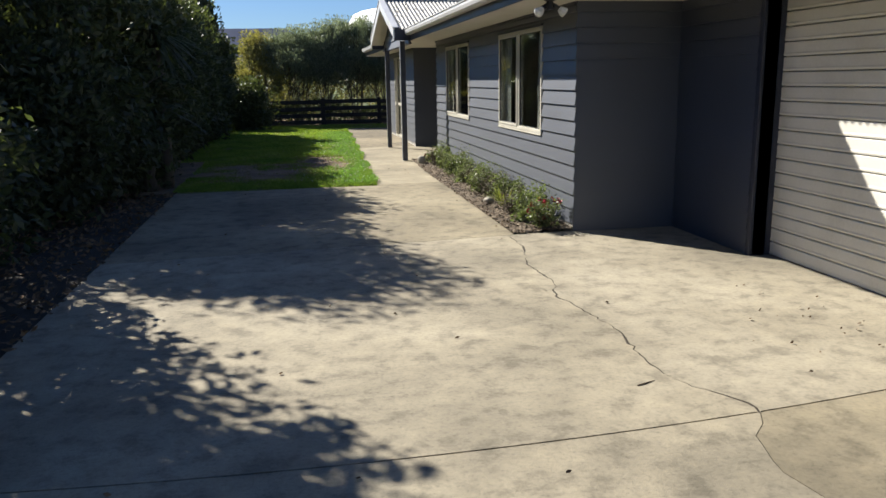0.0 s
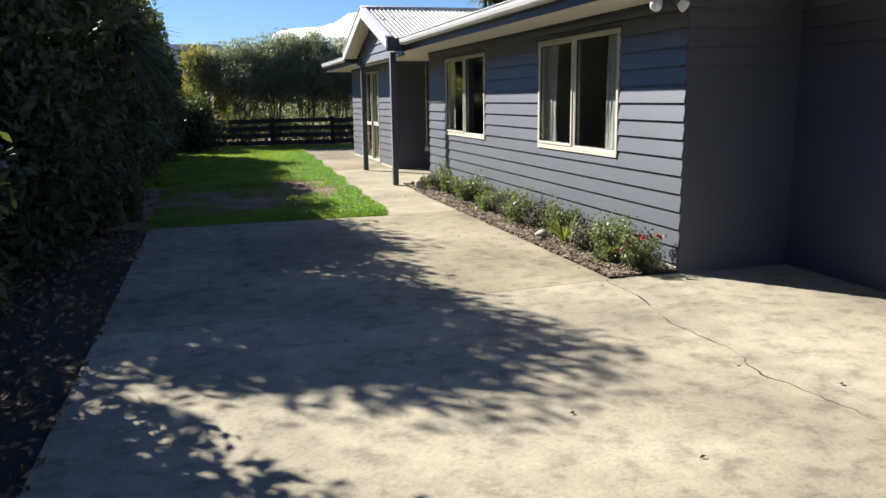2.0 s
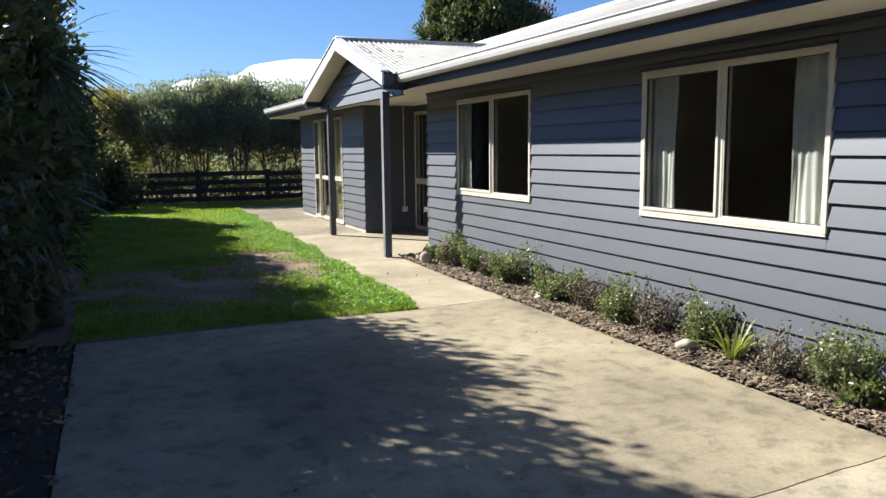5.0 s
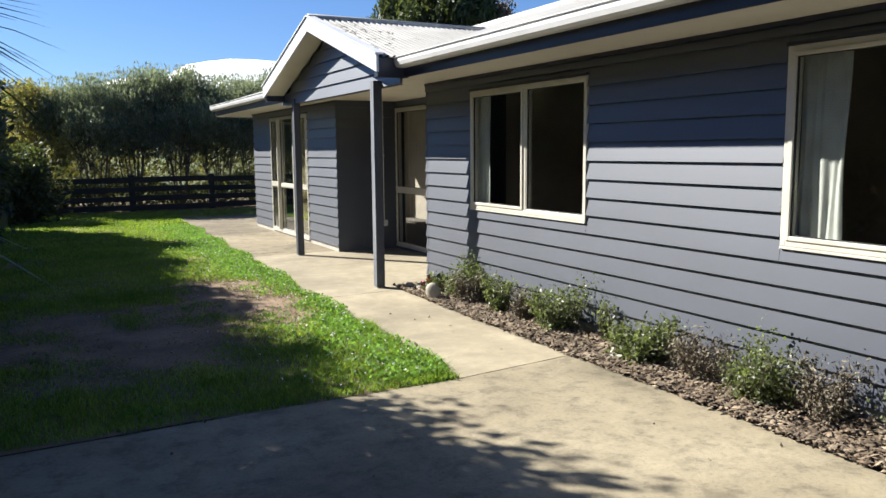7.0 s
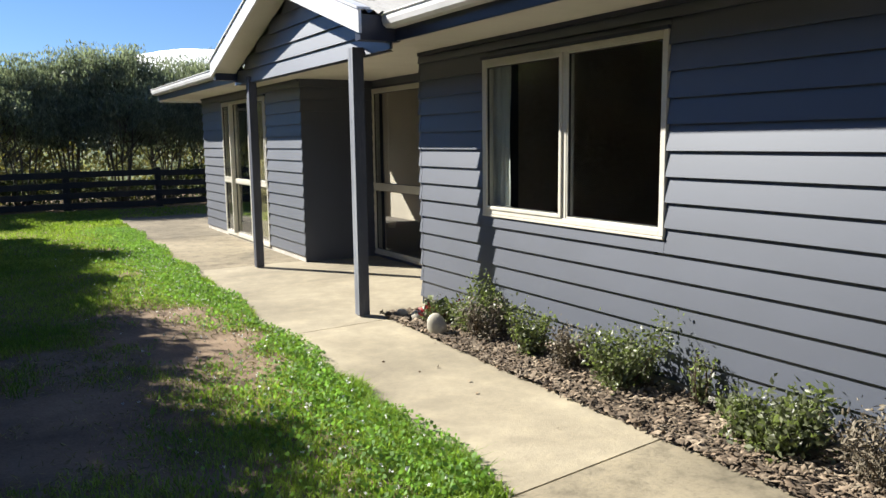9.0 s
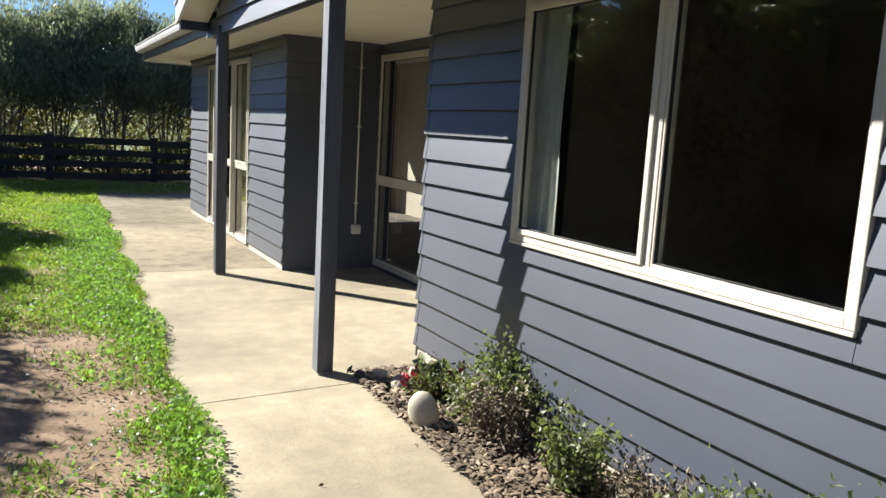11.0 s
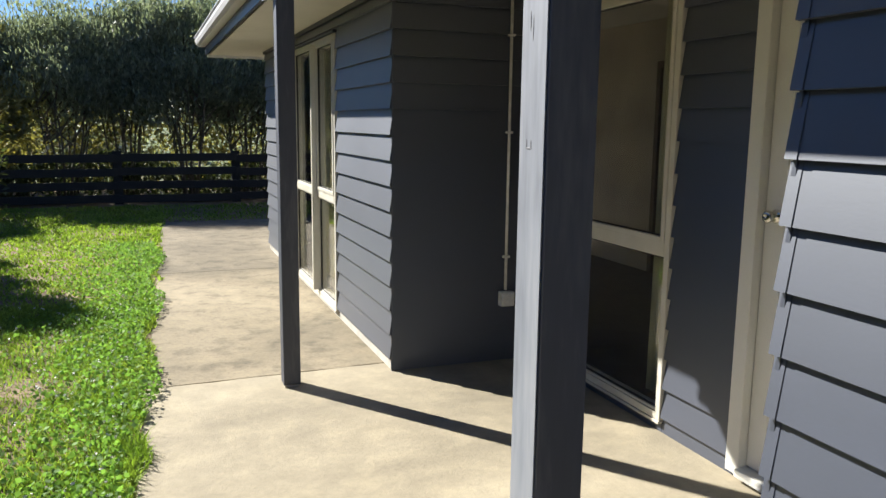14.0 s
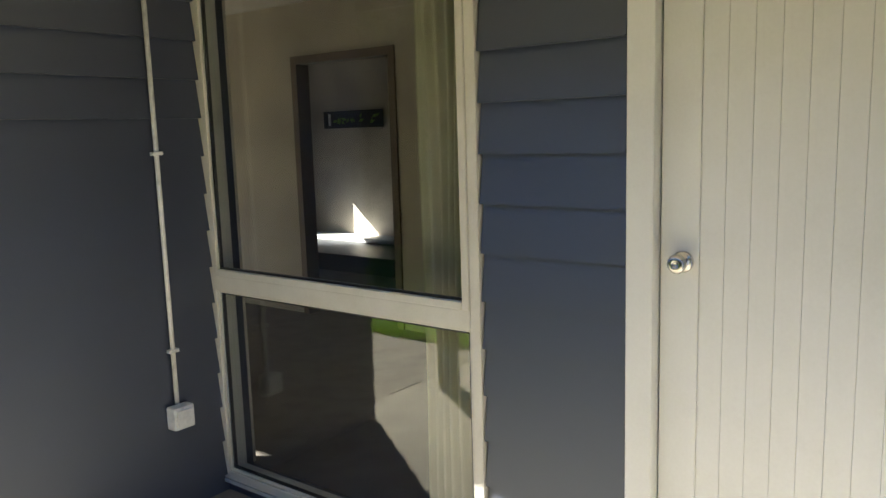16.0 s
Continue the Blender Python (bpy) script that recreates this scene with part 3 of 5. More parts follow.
f = 0.036
m1, m2 = 9.915, 13.615
window("window_1", west(W), W1, "cream aluminium two-pane window with pale curtains behind",
       [(m1 + 0.018, W1[1] - f, W1[2] + f, W1[3] - f, True), (W1[0] + f, m1 - 0.018, W1[2] + f, W1[3] - f, False)], [m1])
window("window_2", west(W), W2, "cream aluminium two-pane window reflecting trees",
       [(m2 + 0.018, W2[1] - f, W2[2] + f, W2[3] - f, True), (W2[0] + f, m2 - 0.018, W2[2] + f, W2[3] - f, False)], [m2])
R = 0.892
window("window_3", west(X_PORCH), PW, "tall cream porch window with a middle rail",
       [(PW[0] + f, PW[1] - f, R + 0.03, PW[3] - f, True), (PW[0] + f, PW[1] - f, PW[2] + f, R - 0.03, False)], [], [(R, PW[0] + f, PW[1] - f)], skew=0.019)
a, b = SL[0], SL[1]
c1, c2 = a + 0.64, a + 1.60
window("window_4", west(W), SL, "cream glazed door in three panels with a middle rail",
       [(a + f, c1 - 0.018, R + 0.03, SL[3] - f, True), (a + f, c1 - 0.018, SL[2] + f, R - 0.03, False),
        (c1 + 0.018, c2 - 0.018, R + 0.03, SL[3] - f, False), (c1 + 0.018, c2 - 0.018, SL[2] + f, R - 0.03, False),
        (c2 + 0.018, b - f, R + 0.03, SL[3] - f, True), (c2 + 0.018, b - f, SL[2] + f, R - 0.03, False)],
       [c1, c2], [(R, a + f, c1 - 0.018), (R, c1 + 0.018, c2 - 0.018), (R, c2 + 0.018, b - f)], deep=0.078)
window("window_6", north(Y_FAR), NL, "wide cream glazed doors in the end wall", [(NL[0] + f, 4.425, NL[2] + f, NL[3] - f, False), (4.475, NL[1] - f, NL[2] + f, NL[3] - f, False)], [4.45])
window("window_5", north(Y_FAR), NW, "cream low window in the end wall", [(NW[0] + f, NW[1] - f, NW[2] + f, NW[3] - f, False)])


def front_door():
    d = thing("door_1", "cream grooved front door with a round chrome knob, shut", "door", kind="structure")
    y0, y1, z0, z1 = DR
    x = X_PORCH
    bm = boxes(bmesh.new(), (x - 0.040, y1 - 0.075, z0, x + 0.10, y1, z1), (x - 0.040, y0, z0, x + 0.10, y0 + 0.075, z1),
               (x - 0.040, y0 + 0.075, z1 - 0.06, x + 0.10, y1 - 0.075, z1), (x - 0.060, y0 + 0.075, z0, x + 0.10, y1 - 0.075, z0 + 0.035), bevel=0.005)
    part("door_frame", bm, DOOR, d)
    a, b, c, t = y0 + 0.079, y1 - 0.079, z0 + 0.042, z1 - 0.064
    leaf = slab("door_leaf", x + 0.016, a, c, x + 0.05, b, t, DOOR, d, bevel=0.002)
    bm = bmesh.new()
    st = 0.10
    boxes(bm, (x, a, c, x + 0.0155, a + st, t), (x, b - st, c, x + 0.0155, b, t), (x, a + st, t - st, x + 0.0155, b - st, t), (x, a + st, c, x + 0.0155, b - st, c + 0.30), bevel=0.004)
    part("door_rails", bm, DOOR, leaf)
    n = 10
    w = (b - a - 2 * st) / n
    for k in range(n):
        slab("door_board", x + 0.005, a + st + k * w + 0.0002, c + 0.302, x + 0.0155, a + st + (k + 1) * w - 0.0002, t - st - 0.002, DOOR, leaf, bevel=0.0017)
    # knob: rose, neck and ball turned about the x axis
    prof = [(0.0, 0.034), (0.006, 0.034), (0.010, 0.028), (0.014, 0.014), (0.030, 0.012), (0.034, 0.022), (0.044, 0.029), (0.056, 0.030), (0.064, 0.025), (0.068, 0.014), (0.066, 0.0095), (0.060, 0.008)]
    sides, verts, faces = 20, [], []
    for i, (n_, r) in enumerate((a_ * 0.86, b_ * 0.82) for a_, b_ in prof):
        verts += [(x - n_, b - 0.06 + r * math.cos(2 * math.pi * k / sides), 1.12 + r * math.sin(2 * math.pi * k / sides)) for k in range(sides)]
        if i:
            o = (i - 1) * sides
            faces += [(o + k, o + (k + 1) % sides, o + sides + (k + 1) % sides, o + sides + k) for k in range(sides)]
    faces.append(tuple(range(len(verts) - sides, len(verts))))
    piece("door_knob", verts, faces, CHROME, leaf, "round brushed chrome knob with keyhole", True)


front_door()


def garage_door():
    d = thing("door_2", "off-white ribbed garage door, shut", "garage door", kind="structure")
    y0, y1, z0, z1 = GD
    n = 18
    h = (z1 - z0) / n
    x = X_GARAGE + 0.17
    me = None
    for k in range(n):
        z = z0 + k * h
        prof = [(0.03, 0.0), (0.0, 0.004), (-0.004, 0.018), (0.0, 0.030), (0.0, h - 0.012), (0.008, h - 0.006), (0.03, h - 0.0005)]
        if me is None:
            v = [(p, s, q) for s in (y0, y1) for p, q in prof]
            m = len(prof)
            f_ = [(i, i + 1, m + i + 1, m + i) for i in range(m - 1)] + [tuple(range(m)), tuple(reversed(range(m, 2 * m))), (0, m, 2 * m - 1, m - 1)]
            me = mesh_of("panel", v, f_, GARAGE)
        ob = new("panel", me)
        ob.parent, ob.location = d, (x, 0, z)
    bm = boxes(bmesh.new(), (X_GARAGE - 0.03, y1, 0.0, X_GARAGE + 0.20, y1 + 0.055, z1 + 0.05), (X_GARAGE - 0.03, y0 - 0.055, 0.0, X_GARAGE + 0.20, y0, z1 + 0.05),
               (X_GARAGE - 0.03, y0, z1 + 0.002, X_GARAGE + 0.20, y1, z1 + 0.05), bevel=0.004)
    part("door_frame", bm, NAVY, d)


garage_door()


# ---- rooms behind the glass ----
def rooms():
    parts_ = [("floor_bedrooms", (W + 0.125, 8.05, 0.02, 9.37, Y_WALL_END - 0.13, 0.06), CARPET, "brown carpet in the bedrooms", "floor"),
              ("floor_hall", (X_PORCH + 0.125, Y_WALL_END - 0.13, 0.02, 9.37, Y_SIDE + 0.13, 0.06), CARPET, "brown carpet in the hall", "floor"),
              ("floor_living", (W + 0.125, Y_SIDE + 0.13, 0.02, 9.37, Y_FAR - 0.123, 0.06), CARPET, "brown carpet in the living room", "floor"),
              ("partition_1", (W + 0.125, 11.75, 0.06, 6.2, 11.83, 2.45), INWALL, "beige partition between bedrooms", "wall"),
              ("partition_2", (W + 0.125, Y_WALL_END - 0.12, 0.06, 6.2, Y_WALL_END - 0.004, 2.45), INWALL, "beige partition beside the porch", "wall"),
              ("partition_3", (6.2, 8.0, 0.06, 6.28, 16.4, 2.45), INWALL, "beige hall wall", "wall"),
              ("partition_4", (W + 0.125, 8.075, 0.06, 6.2, 8.12, 2.45), INWALL, "beige lining beside the garage", "wall"),
              ("partition_5", (6.0, 20.54, 0.06, 6.1, Y_FAR - 0.125, 2.45), INWALL, "beige living room wall", "wall"),
              ("partition_6", (6.0, 16.4, 0.06, 6.1, 19.50, 2.45), INWALL, "beige living room wall", "wall"),
              ("partition_7", (6.0, 19.50, 2.06, 6.1, 20.54, 2.45), INWALL, "beige wall over the doorway", "wall"),
              ("partition_8", (8.55, 16.4, 0.06, 8.63, Y_FAR - 0.125, 2.45), INWALL, "beige wall of the back room", "wall"),
              ("partition_9", (6.1, 17.2, 0.06, 8.55, 17.28, 2.45), INWALL, "beige wall of the back room", "wall")]
    for nm, b_, mt, lab, cat in parts_:
        tagged(slab(nm, *b_, mt), lab, cat, kind="structure")
    bm = boxes(bmesh.new(), (W + 0.125, 8.0, 2.45, 9.37, Y_FAR - 0.125, 2.49), (X_GARAGE + 0.125, 0.33, 2.45, 9.37, 7.99, 2.49))
    tagged(part("ceiling_rooms", bm, SOFFIT), "pale plaster ceiling of the rooms", "ceiling", kind="structure")
    bm = boxes(bmesh.new(), (5.985, 20.48, 0.06, 6.115, 20.54, 2.06), (5.985, 19.50, 0.06, 6.115, 19.56, 2.06), (5.985, 19.56, 2.0, 6.115, 20.48, 2.06), bevel=0.003)
    tagged(part("doorway_trim", bm, INDARK), "brown timber doorway lining", "door frame", kind="structure")
    # inner lining of the outer walls
    for nm, P, s0, s1, ops in (("lining_west", west(W + 0.1225), 8.13, Y_WALL_END - 0.13, [W1, W2]), ("lining_far", west(W + 0.1225), Y_SIDE + 0.13, Y_FAR - 0.13, [SL]),
                               ("lining_porch", west(X_PORCH + 0.1225), Y_WALL_END + 0.01, Y_SIDE, [PW, DR])):
        wall_core(nm, P, s0, s1, 0.065, 2.445, ops, "beige plaster lining round the window", 0.012, INWALL)

    # added block: black body hides the sunlit floor, pale ledge catches the sun strip
    bench = thing("bench", "low dark block added with a pale ledge for the sun strip", "bench")
    slab("dark_base", 7.50, 20.9, 0.061, 8.546, 23.2, 0.24, BLACKPL, bench, bevel=0.006)
    slab("sun_ledge", 8.26, 20.9, 0.2405, 8.546, 23.2, 0.29, PLASTIC, bench, "pale ledge added to catch the sun strip", bevel=0.006)
    pic = thing("picture", "narrow dark framed picture of green leaves on the wall", "picture")
    bm = boxes(bmesh.new(), (8.525, 21.88, 1.54, 8.548, 22.82, 1.56), (8.525, 21.88, 1.72, 8.548, 22.82, 1.74), (8.525, 21.88, 1.56, 8.548, 21.90, 1.72), (8.525, 22.80, 1.56, 8.548, 22.82, 1.72), bevel=0.002)
    part("frame", bm, BLACKPL, pic)
    slab("backing", 8.535, 21.90, 1.56, 8.548, 22.80, 1.72, BLACKPL, pic)
    rng = np.random.default_rng(6)
    for k in range(16):
        y, z, a = rng.uniform(21.96, 22.66), rng.uniform(1.60, 1.68), rng.uniform(0, 3.1)
        v = [(8.5335, y + 0.045 * math.cos(a) * c - 0.018 * math.sin(a) * d, z + 0.045 * math.sin(a) * c * 0.7 + 0.018 * math.cos(a) * d) for c, d in ((-1, 0), (0, -1), (1, 0), (0, 1))]
        piece("painted_leaf", v, [(0, 1, 2, 3)], CLOVER, pic)
    slab("pale_strip", 8.532, 22.71, 1.57, 8.5345, 22.75, 1.71, PLASTIC, pic)


rooms()


def curtain(P, s0, s1, z0, z1, n0, mat, label, folds, seed, deep=0.022):
    """Hanging cloth in soft vertical folds, gathered at the top."""
    rng = np.random.default_rng(seed)
    cols, rows = folds * 10, 14
    ph = rng.uniform(0, 6, 4)
    verts = []
    for j in range(rows + 1):
        q = j / rows
        for i in range(cols + 1):
            t = i / cols
            amp = deep * (0.55 + 0.45 * (1 - q)) * (1 + 0.4 * math.sin(5 * t + ph[0]))
            n = n0 + amp * math.sin(2 * math.pi * folds * t + ph[1] + 0.5 * math.sin(3 * q + ph[2])) + 0.006 * math.sin(13 * t + 4 * q)
            verts.append(P(s0 + (s1 - s0) * t + 0.008 * math.sin(6 * q + 9 * t + ph[3]), n, z0 + (z1 - z0) * q))
    k = cols + 1
    faces = [(j * k + i, j * k + i + 1, (j + 1) * k + i + 1, (j + 1) * k + i) for j in range(rows) for i in range(cols)]
    return tagged(piece("curtain", verts, faces, mat, smooth=True), label, "curtain", "window curtains")


PC = "pale grey-green curtain drawn aside behind the window"
curtain(west(W), 10.50, 10.80, W1[2] + 0.04, W1[3] - 0.001, -0.052, CURTAIN, PC, 5, 1, 0.010)
curtain(west(W), 9.01, 9.33, W1[2] + 0.04, W1[3] - 0.001, -0.052, CURTAIN, PC, 5, 2, 0.010)
curtain(west(W), 14.33, 14.56, W2[2] + 0.04, W2[3] - 0.001, -0.052, CURTAIN, PC, 4, 3, 0.010)
curtain(west(X_PORCH), 17.28, 17.63, 0.075, 2.2, -0.165, GOLDCURTAIN, "straw-coloured pleated curtain drawn aside in the porch window", 9, 4)
curtain(west(W), 19.96, 21.45, 0.075, 2.2, -0.22, GOLDCURTAIN, "straw-coloured curtain behind the glazed door", 18, 5)

# ---- roof, eaves and porch ----
SLOPE = 0.31


def main_z(x):
    return EAVE_Z + (x - 2.12) * SLOPE


def corrugated(name, s0, s1, point, rows, label, pitch=0.076, amp=0.0115, thick=0.003):
    """Corrugated sheets: waves along s, point(s, q) gives place at q = 0 (eave) .. 1 (top), lifted by the wave."""
    n = int((s1 - s0) / pitch * 8)
    verts, faces = [], []
    for i in range(n + 1):
        s = s0 + (s1 - s0) * i / n
        lift = amp * math.sin(2 * math.pi * s / pitch)
        for q in np.linspace(0, 1, rows + 1):
            x, y, z = point(s, q)
            verts.append((x, y, z + lift))
    k = rows + 1
    faces = [(i * k + j, (i + 1) * k + j, (i + 1) * k + j + 1, i * k + j + 1) for i in range(n) for j in range(rows)]
    return tagged(piece(name, verts, faces, ROOFING, smooth=True), label, "roof", kind="structure")


RIDGE_X, RIDGE_Z = 6.6, main_z(6.6)


def eave_x(y):
    """Where the main roof's sheets start: they stop behind the porch gable."""
    return 2.32 if 15.0 < y < 19.05 else 2.10


corrugated("roof_west", 7.39, 24.04, lambda s, q: (eave_x(s) + (RIDGE_X - eave_x(s)) * q, s, main_z(eave_x(s) + (RIDGE_X - eave_x(s)) * q)), 6, "off-white corrugated steel roof slope")
corrugated("roof_east", 7.39, 24.04, lambda s, q: (11.1 - (11.1 - RIDGE_X) * q, s, main_z(2.10 + (RIDGE_X - 2.10) * q)), 2, "off-white corrugated steel back slope")
corrugated("roof_garage_west", -0.4, 7.38, lambda s, q: (3.02 + (RIDGE_X + 0.6 - 3.02) * q, s, EAVE_Z + (RIDGE_X + 0.6 - 3.02) * q * SLOPE), 4, "off-white corrugated steel garage roof slope")
corrugated("roof_garage_east", -0.4, 7.38, lambda s, q: (11.0 - (11.0 - RIDGE_X - 0.6) * q, s, EAVE_Z + (RIDGE_X + 0.6 - 3.02) * q * SLOPE), 2, "off-white corrugated steel garage back slope")
for nm, x0, x1, rx, y in (("gable_wall_north", 2.3, 11.0, RIDGE_X, Y_FAR + 0.12), ("gable_wall_south", 2.3, 11.0, RIDGE_X, Y_CORNER + 0.02), ("gable_wall_garage", 3.6, 10.9, RIDGE_X + 0.6, 0.2)):
    zt = EAVE_Z + SLOPE * (rx - x0) - 0.02
    v, fc = prism([(x0, 0), (x1, 0), (rx, 1)], 0, 0.1)
    v = [(p[0], y + p[2], 2.38 if p[1] == 0 else zt) for p in v]
    tagged(piece(nm, v, fc, NAVY), "slate-blue gable end under the roof", "wall", kind="structure")
v, fc = tube([(RIDGE_X, 7.39, RIDGE_Z + 0.01), (RIDGE_X, 24.0, RIDGE_Z + 0.01)], [0.08, 0.08], 10)
tagged(piece("ridge_cap", v, fc, ROOFING, smooth=True), "rolled steel ridge cap", "roof trim", kind="structure")


def run(name, a, b, prof, mat, label, category="trim", closed=True):
    """A moulding: profile (out, z) carried along the level line a-b; out is to the left of a->b."""
    a, b = Vector(a), Vector(b)
    d = (b - a).normalized()
    o = Vector((-d.y, d.x, 0))
    m = len(prof)
    verts = [tuple(p + o * u + Vector((0, 0, z))) for p in (a, b) for u, z in prof]
    faces = [(i, (i + 1) % m, m + (i + 1) % m, m + i) for i in range(m if closed else m - 1)]
    if closed:
        faces += [tuple(reversed(range(m))), tuple(range(m, 2 * m))]
    return tagged(piece(name, verts, faces, mat), label, category, kind="structure")


DZ = 0.025
GUTTER = [(0.0, 2.285), (0.075, 2.285), (0.100, 2.305), (0.112, 2.34), (0.112, 2.372), (0.124, 2.380), (0.124, 2.388), (0.104, 2.388), (0.100, 2.345), (0.085, 2.310), (0.008, 2.300), (0.008, 2.37), (0.0, 2.37)]
GUTTER = [(u, z + DZ) for u, z in GUTTER]
FASCIA = [(0.0, 2.195), (0.022, 2.195), (0.022, 2.37), (0.0, 2.37)]
FASCIA = [(u, z + DZ) for u, z in FASCIA]
X_FAS = 2.215
X_GE = 3.25               # garage fascia
G0, G1 = 14.90, 19.13      # porch gable, from end to end
for y0, y1 in ((7.39, G0 + 0.02), (G1 - 0.02, 24.04)):
    run("gutter", (X_FAS - 0.022, y0, 0), (X_FAS - 0.022, y1, 0), GUTTER, WHITE, "white steel gutter along the eave", "gutter")
    run("fascia", (X_FAS, y0, 0), (X_FAS, y1, 0), FASCIA, NAVY, "dark navy timber fascia under the gutter", "fascia")
run("fascia", (X_GE, 7.41, 0), (X_FAS, 7.41, 0), [(u, z) for u, z in FASCIA], NAVY, "dark navy timber fascia at the corner", "fascia")
run("gutter", (X_GE, 7.386, 0), (X_FAS - 0.02, 7.386, 0), GUTTER, WHITE, "white steel gutter at the corner", "gutter")
run("fascia", (X_GE, -0.4, 0), (X_GE, 7.41, 0), FASCIA, NAVY, "dark navy garage fascia", "fascia")
run("gutter", (X_GE - 0.022, -0.4, 0), (X_GE - 0.022, 7.39, 0), GUTTER, WHITE, "white steel garage gutter", "gutter")
bm = boxes(bmesh.new(), (X_FAS + 0.024, 7.435, SOFFIT_Z, W - 0.002, Y_WALL_END, SOFFIT_Z + 0.02), (W - 0.002, 7.435, SOFFIT_Z, X_GE, Y_CORNER - 0.002, SOFFIT_Z + 0.02),
           (X_GE + 0.025, -0.4, SOFFIT_Z, X_GARAGE - 0.002, Y_CORNER - 0.002, SOFFIT_Z + 0.024), (X_FAS + 0.024, Y_WALL_END, SOFFIT_Z, X_PORCH - 0.002, Y_SIDE - 0.002, SOFFIT_Z + 0.02),
           (X_FAS + 0.024, Y_SIDE - 0.002, SOFFIT_Z, W - 0.002, 24.02, SOFFIT_Z + 0.02), (W - 0.002, Y_FAR + 0.002, SOFFIT_Z, 9.5, 24.02, SOFFIT_Z + 0.02))
tagged(part("ceiling_eaves", bm, SOFFIT), "flat cream soffit under the eaves and porch", "soffit", kind="structure")
slab_ = slab("eave_end", X_FAS, 24.022, 2.195, 9.5, 24.045, 2.445, WHITE)
tagged(slab_, "white barge at the end of the eave", "trim", kind="structure")
# battens along the soffit and wall
for y0, y1 in ((Y_CORNER, Y_WALL_END), (Y_SIDE, Y_FAR)):
    tagged(slab("scotia", W - 0.045, y0, SOFFIT_Z - 0.032, W - 0.029, y1, SOFFIT_Z - 0.001, NAVY), "navy bead where the wall meets the soffit", "trim", kind="structure")

PY, PZ = 17.015, 3.095
RAKE = (PZ - 2.425) / (PY - G0)
X_GAB = 1.90


def porch_slope(sign, label):
    """One corrugated slope of the porch gable, cut along the valley."""
    def point(s, q):
        run_ = min(PY - G0 + 0.03, max(0.0, (PZ - main_z(s) + 0.0) / RAKE))
        d = run_ * (1 - q)
        return (s, PY - sign * d, PZ - RAKE * d)
    corrugated("porch_roof", X_GAB, 4.33, point, 5, label)


porch_slope(1, "off-white corrugated slope of the porch gable")
porch_slope(-1, "off-white corrugated back slope of the porch gable")
v, fc = tube([(X_GAB - 0.01, PY, PZ + 0.008), (4.38, PY, PZ + 0.004)], [0.042, 0.042], 10)
tagged(piece("porch_ridge_cap", v, fc, ROOFING, smooth=True), "off-white rolled ridge cap of the porch", "roof trim", kind="structure")


def lichen():
    """Small dark growths on the porch roof, thickest beside the gable."""
    rng = np.random.default_rng(8)
    n = 26
    x = X_GAB + 0.12 + np.abs(rng.normal(0, 0.35, n))
    d = rng.uniform(0.15, 1.7, n)
    c = np.stack([x, PY - d, PZ - RAKE * d + 0.010], 1)
    c = np.repeat(c, 7, 0) + rng.normal(size=(n * 7, 3)) * np.array([0.022, 0.022, 0.002])
    v, fc = leaves(rng, c, 0.035, 0.03, 0.0, np.tile(np.array([1.5, 0.0, 0.0]), (len(c), 1)))
    v[:, 2] = PZ - RAKE * (PY - v[:, 1]) + 0.012 + 0.004 * rng.random(len(v))
    tagged(leaf_object("roof_lichen", v, fc, LICHEN), "grey lichen specks on the porch roof", "lichen", kind="stuff")


lichen()


def rake_box(name, y0, y1, x0, x1, zo0, zo1, mat, label, category="trim"):
    """A sloping board between two distances from the ridge, its edges zo0..zo1 below the roof line."""
    for sign in (1, -1):
        v = []
        for x in (x0, x1):
            for d, o in ((y0, zo0), (y1, zo0), (y1, zo1), (y0, zo1)):
                v.append((x, PY - sign * d, PZ - RAKE * d + o))
        tagged(piece(name, v, [(0, 1, 2, 3), (7, 6, 5, 4), (0, 4, 5, 1), (1, 5, 6, 2), (2, 6, 7, 3), (3, 7, 4, 0)], mat), label, category, kind="structure")


HALF = PY - G0
rake_box("barge_board", 0.001, HALF + 0.02, X_GAB - 0.025, X_GAB, -0.160, 0.012, WHITE, "white barge board on the porch gable")
rake_box("barge_cap", 0.001, HALF + 0.03, X_GAB - 0.04, X_GAB + 0.07, 0.013, 0.030, WHITE, "white steel barge flashing on the porch gable")
rake_box("raking_soffit", 0.001, HALF - 0.02, X_GAB + 0.002, 2.148, -0.160, -0.146, SOFFIT, "cream raking soffit of the porch gable")
gw = thing("wall_gable", "slate-blue weatherboards in the porch gable", "wall", kind="structure")
v, fc = prism([(G0 + 0.12, 0), (G1 - 0.12, 0), (PY, 1)], 0, 0.05)
v = [(2.18 + p[2], p[0], 2.155 if p[1] == 0 else PZ - 0.19) for p in v]
piece("backing", v, fc, NAVY, gw)
cladding(west(2.18), 0, 0, 2.16, PZ - 0.22, [], gw, rake=lambda z: (G0 + max(0.0, z + PITCH * 0.55 - (2.425 - 0.17)) / RAKE + 0.02, G1 - max(0.0, z + PITCH * 0.55 - (2.425 - 0.17)) / RAKE - 0.02))
for y in (G0 + 0.012, G1 - 0.10):
    tagged(slab("gable_foot", X_GAB + 0.002, y, 2.215, X_FAS + 0.02, y + 0.09, 2.40, NAVY), "navy boxed foot of the gable", "trim", kind="structure")


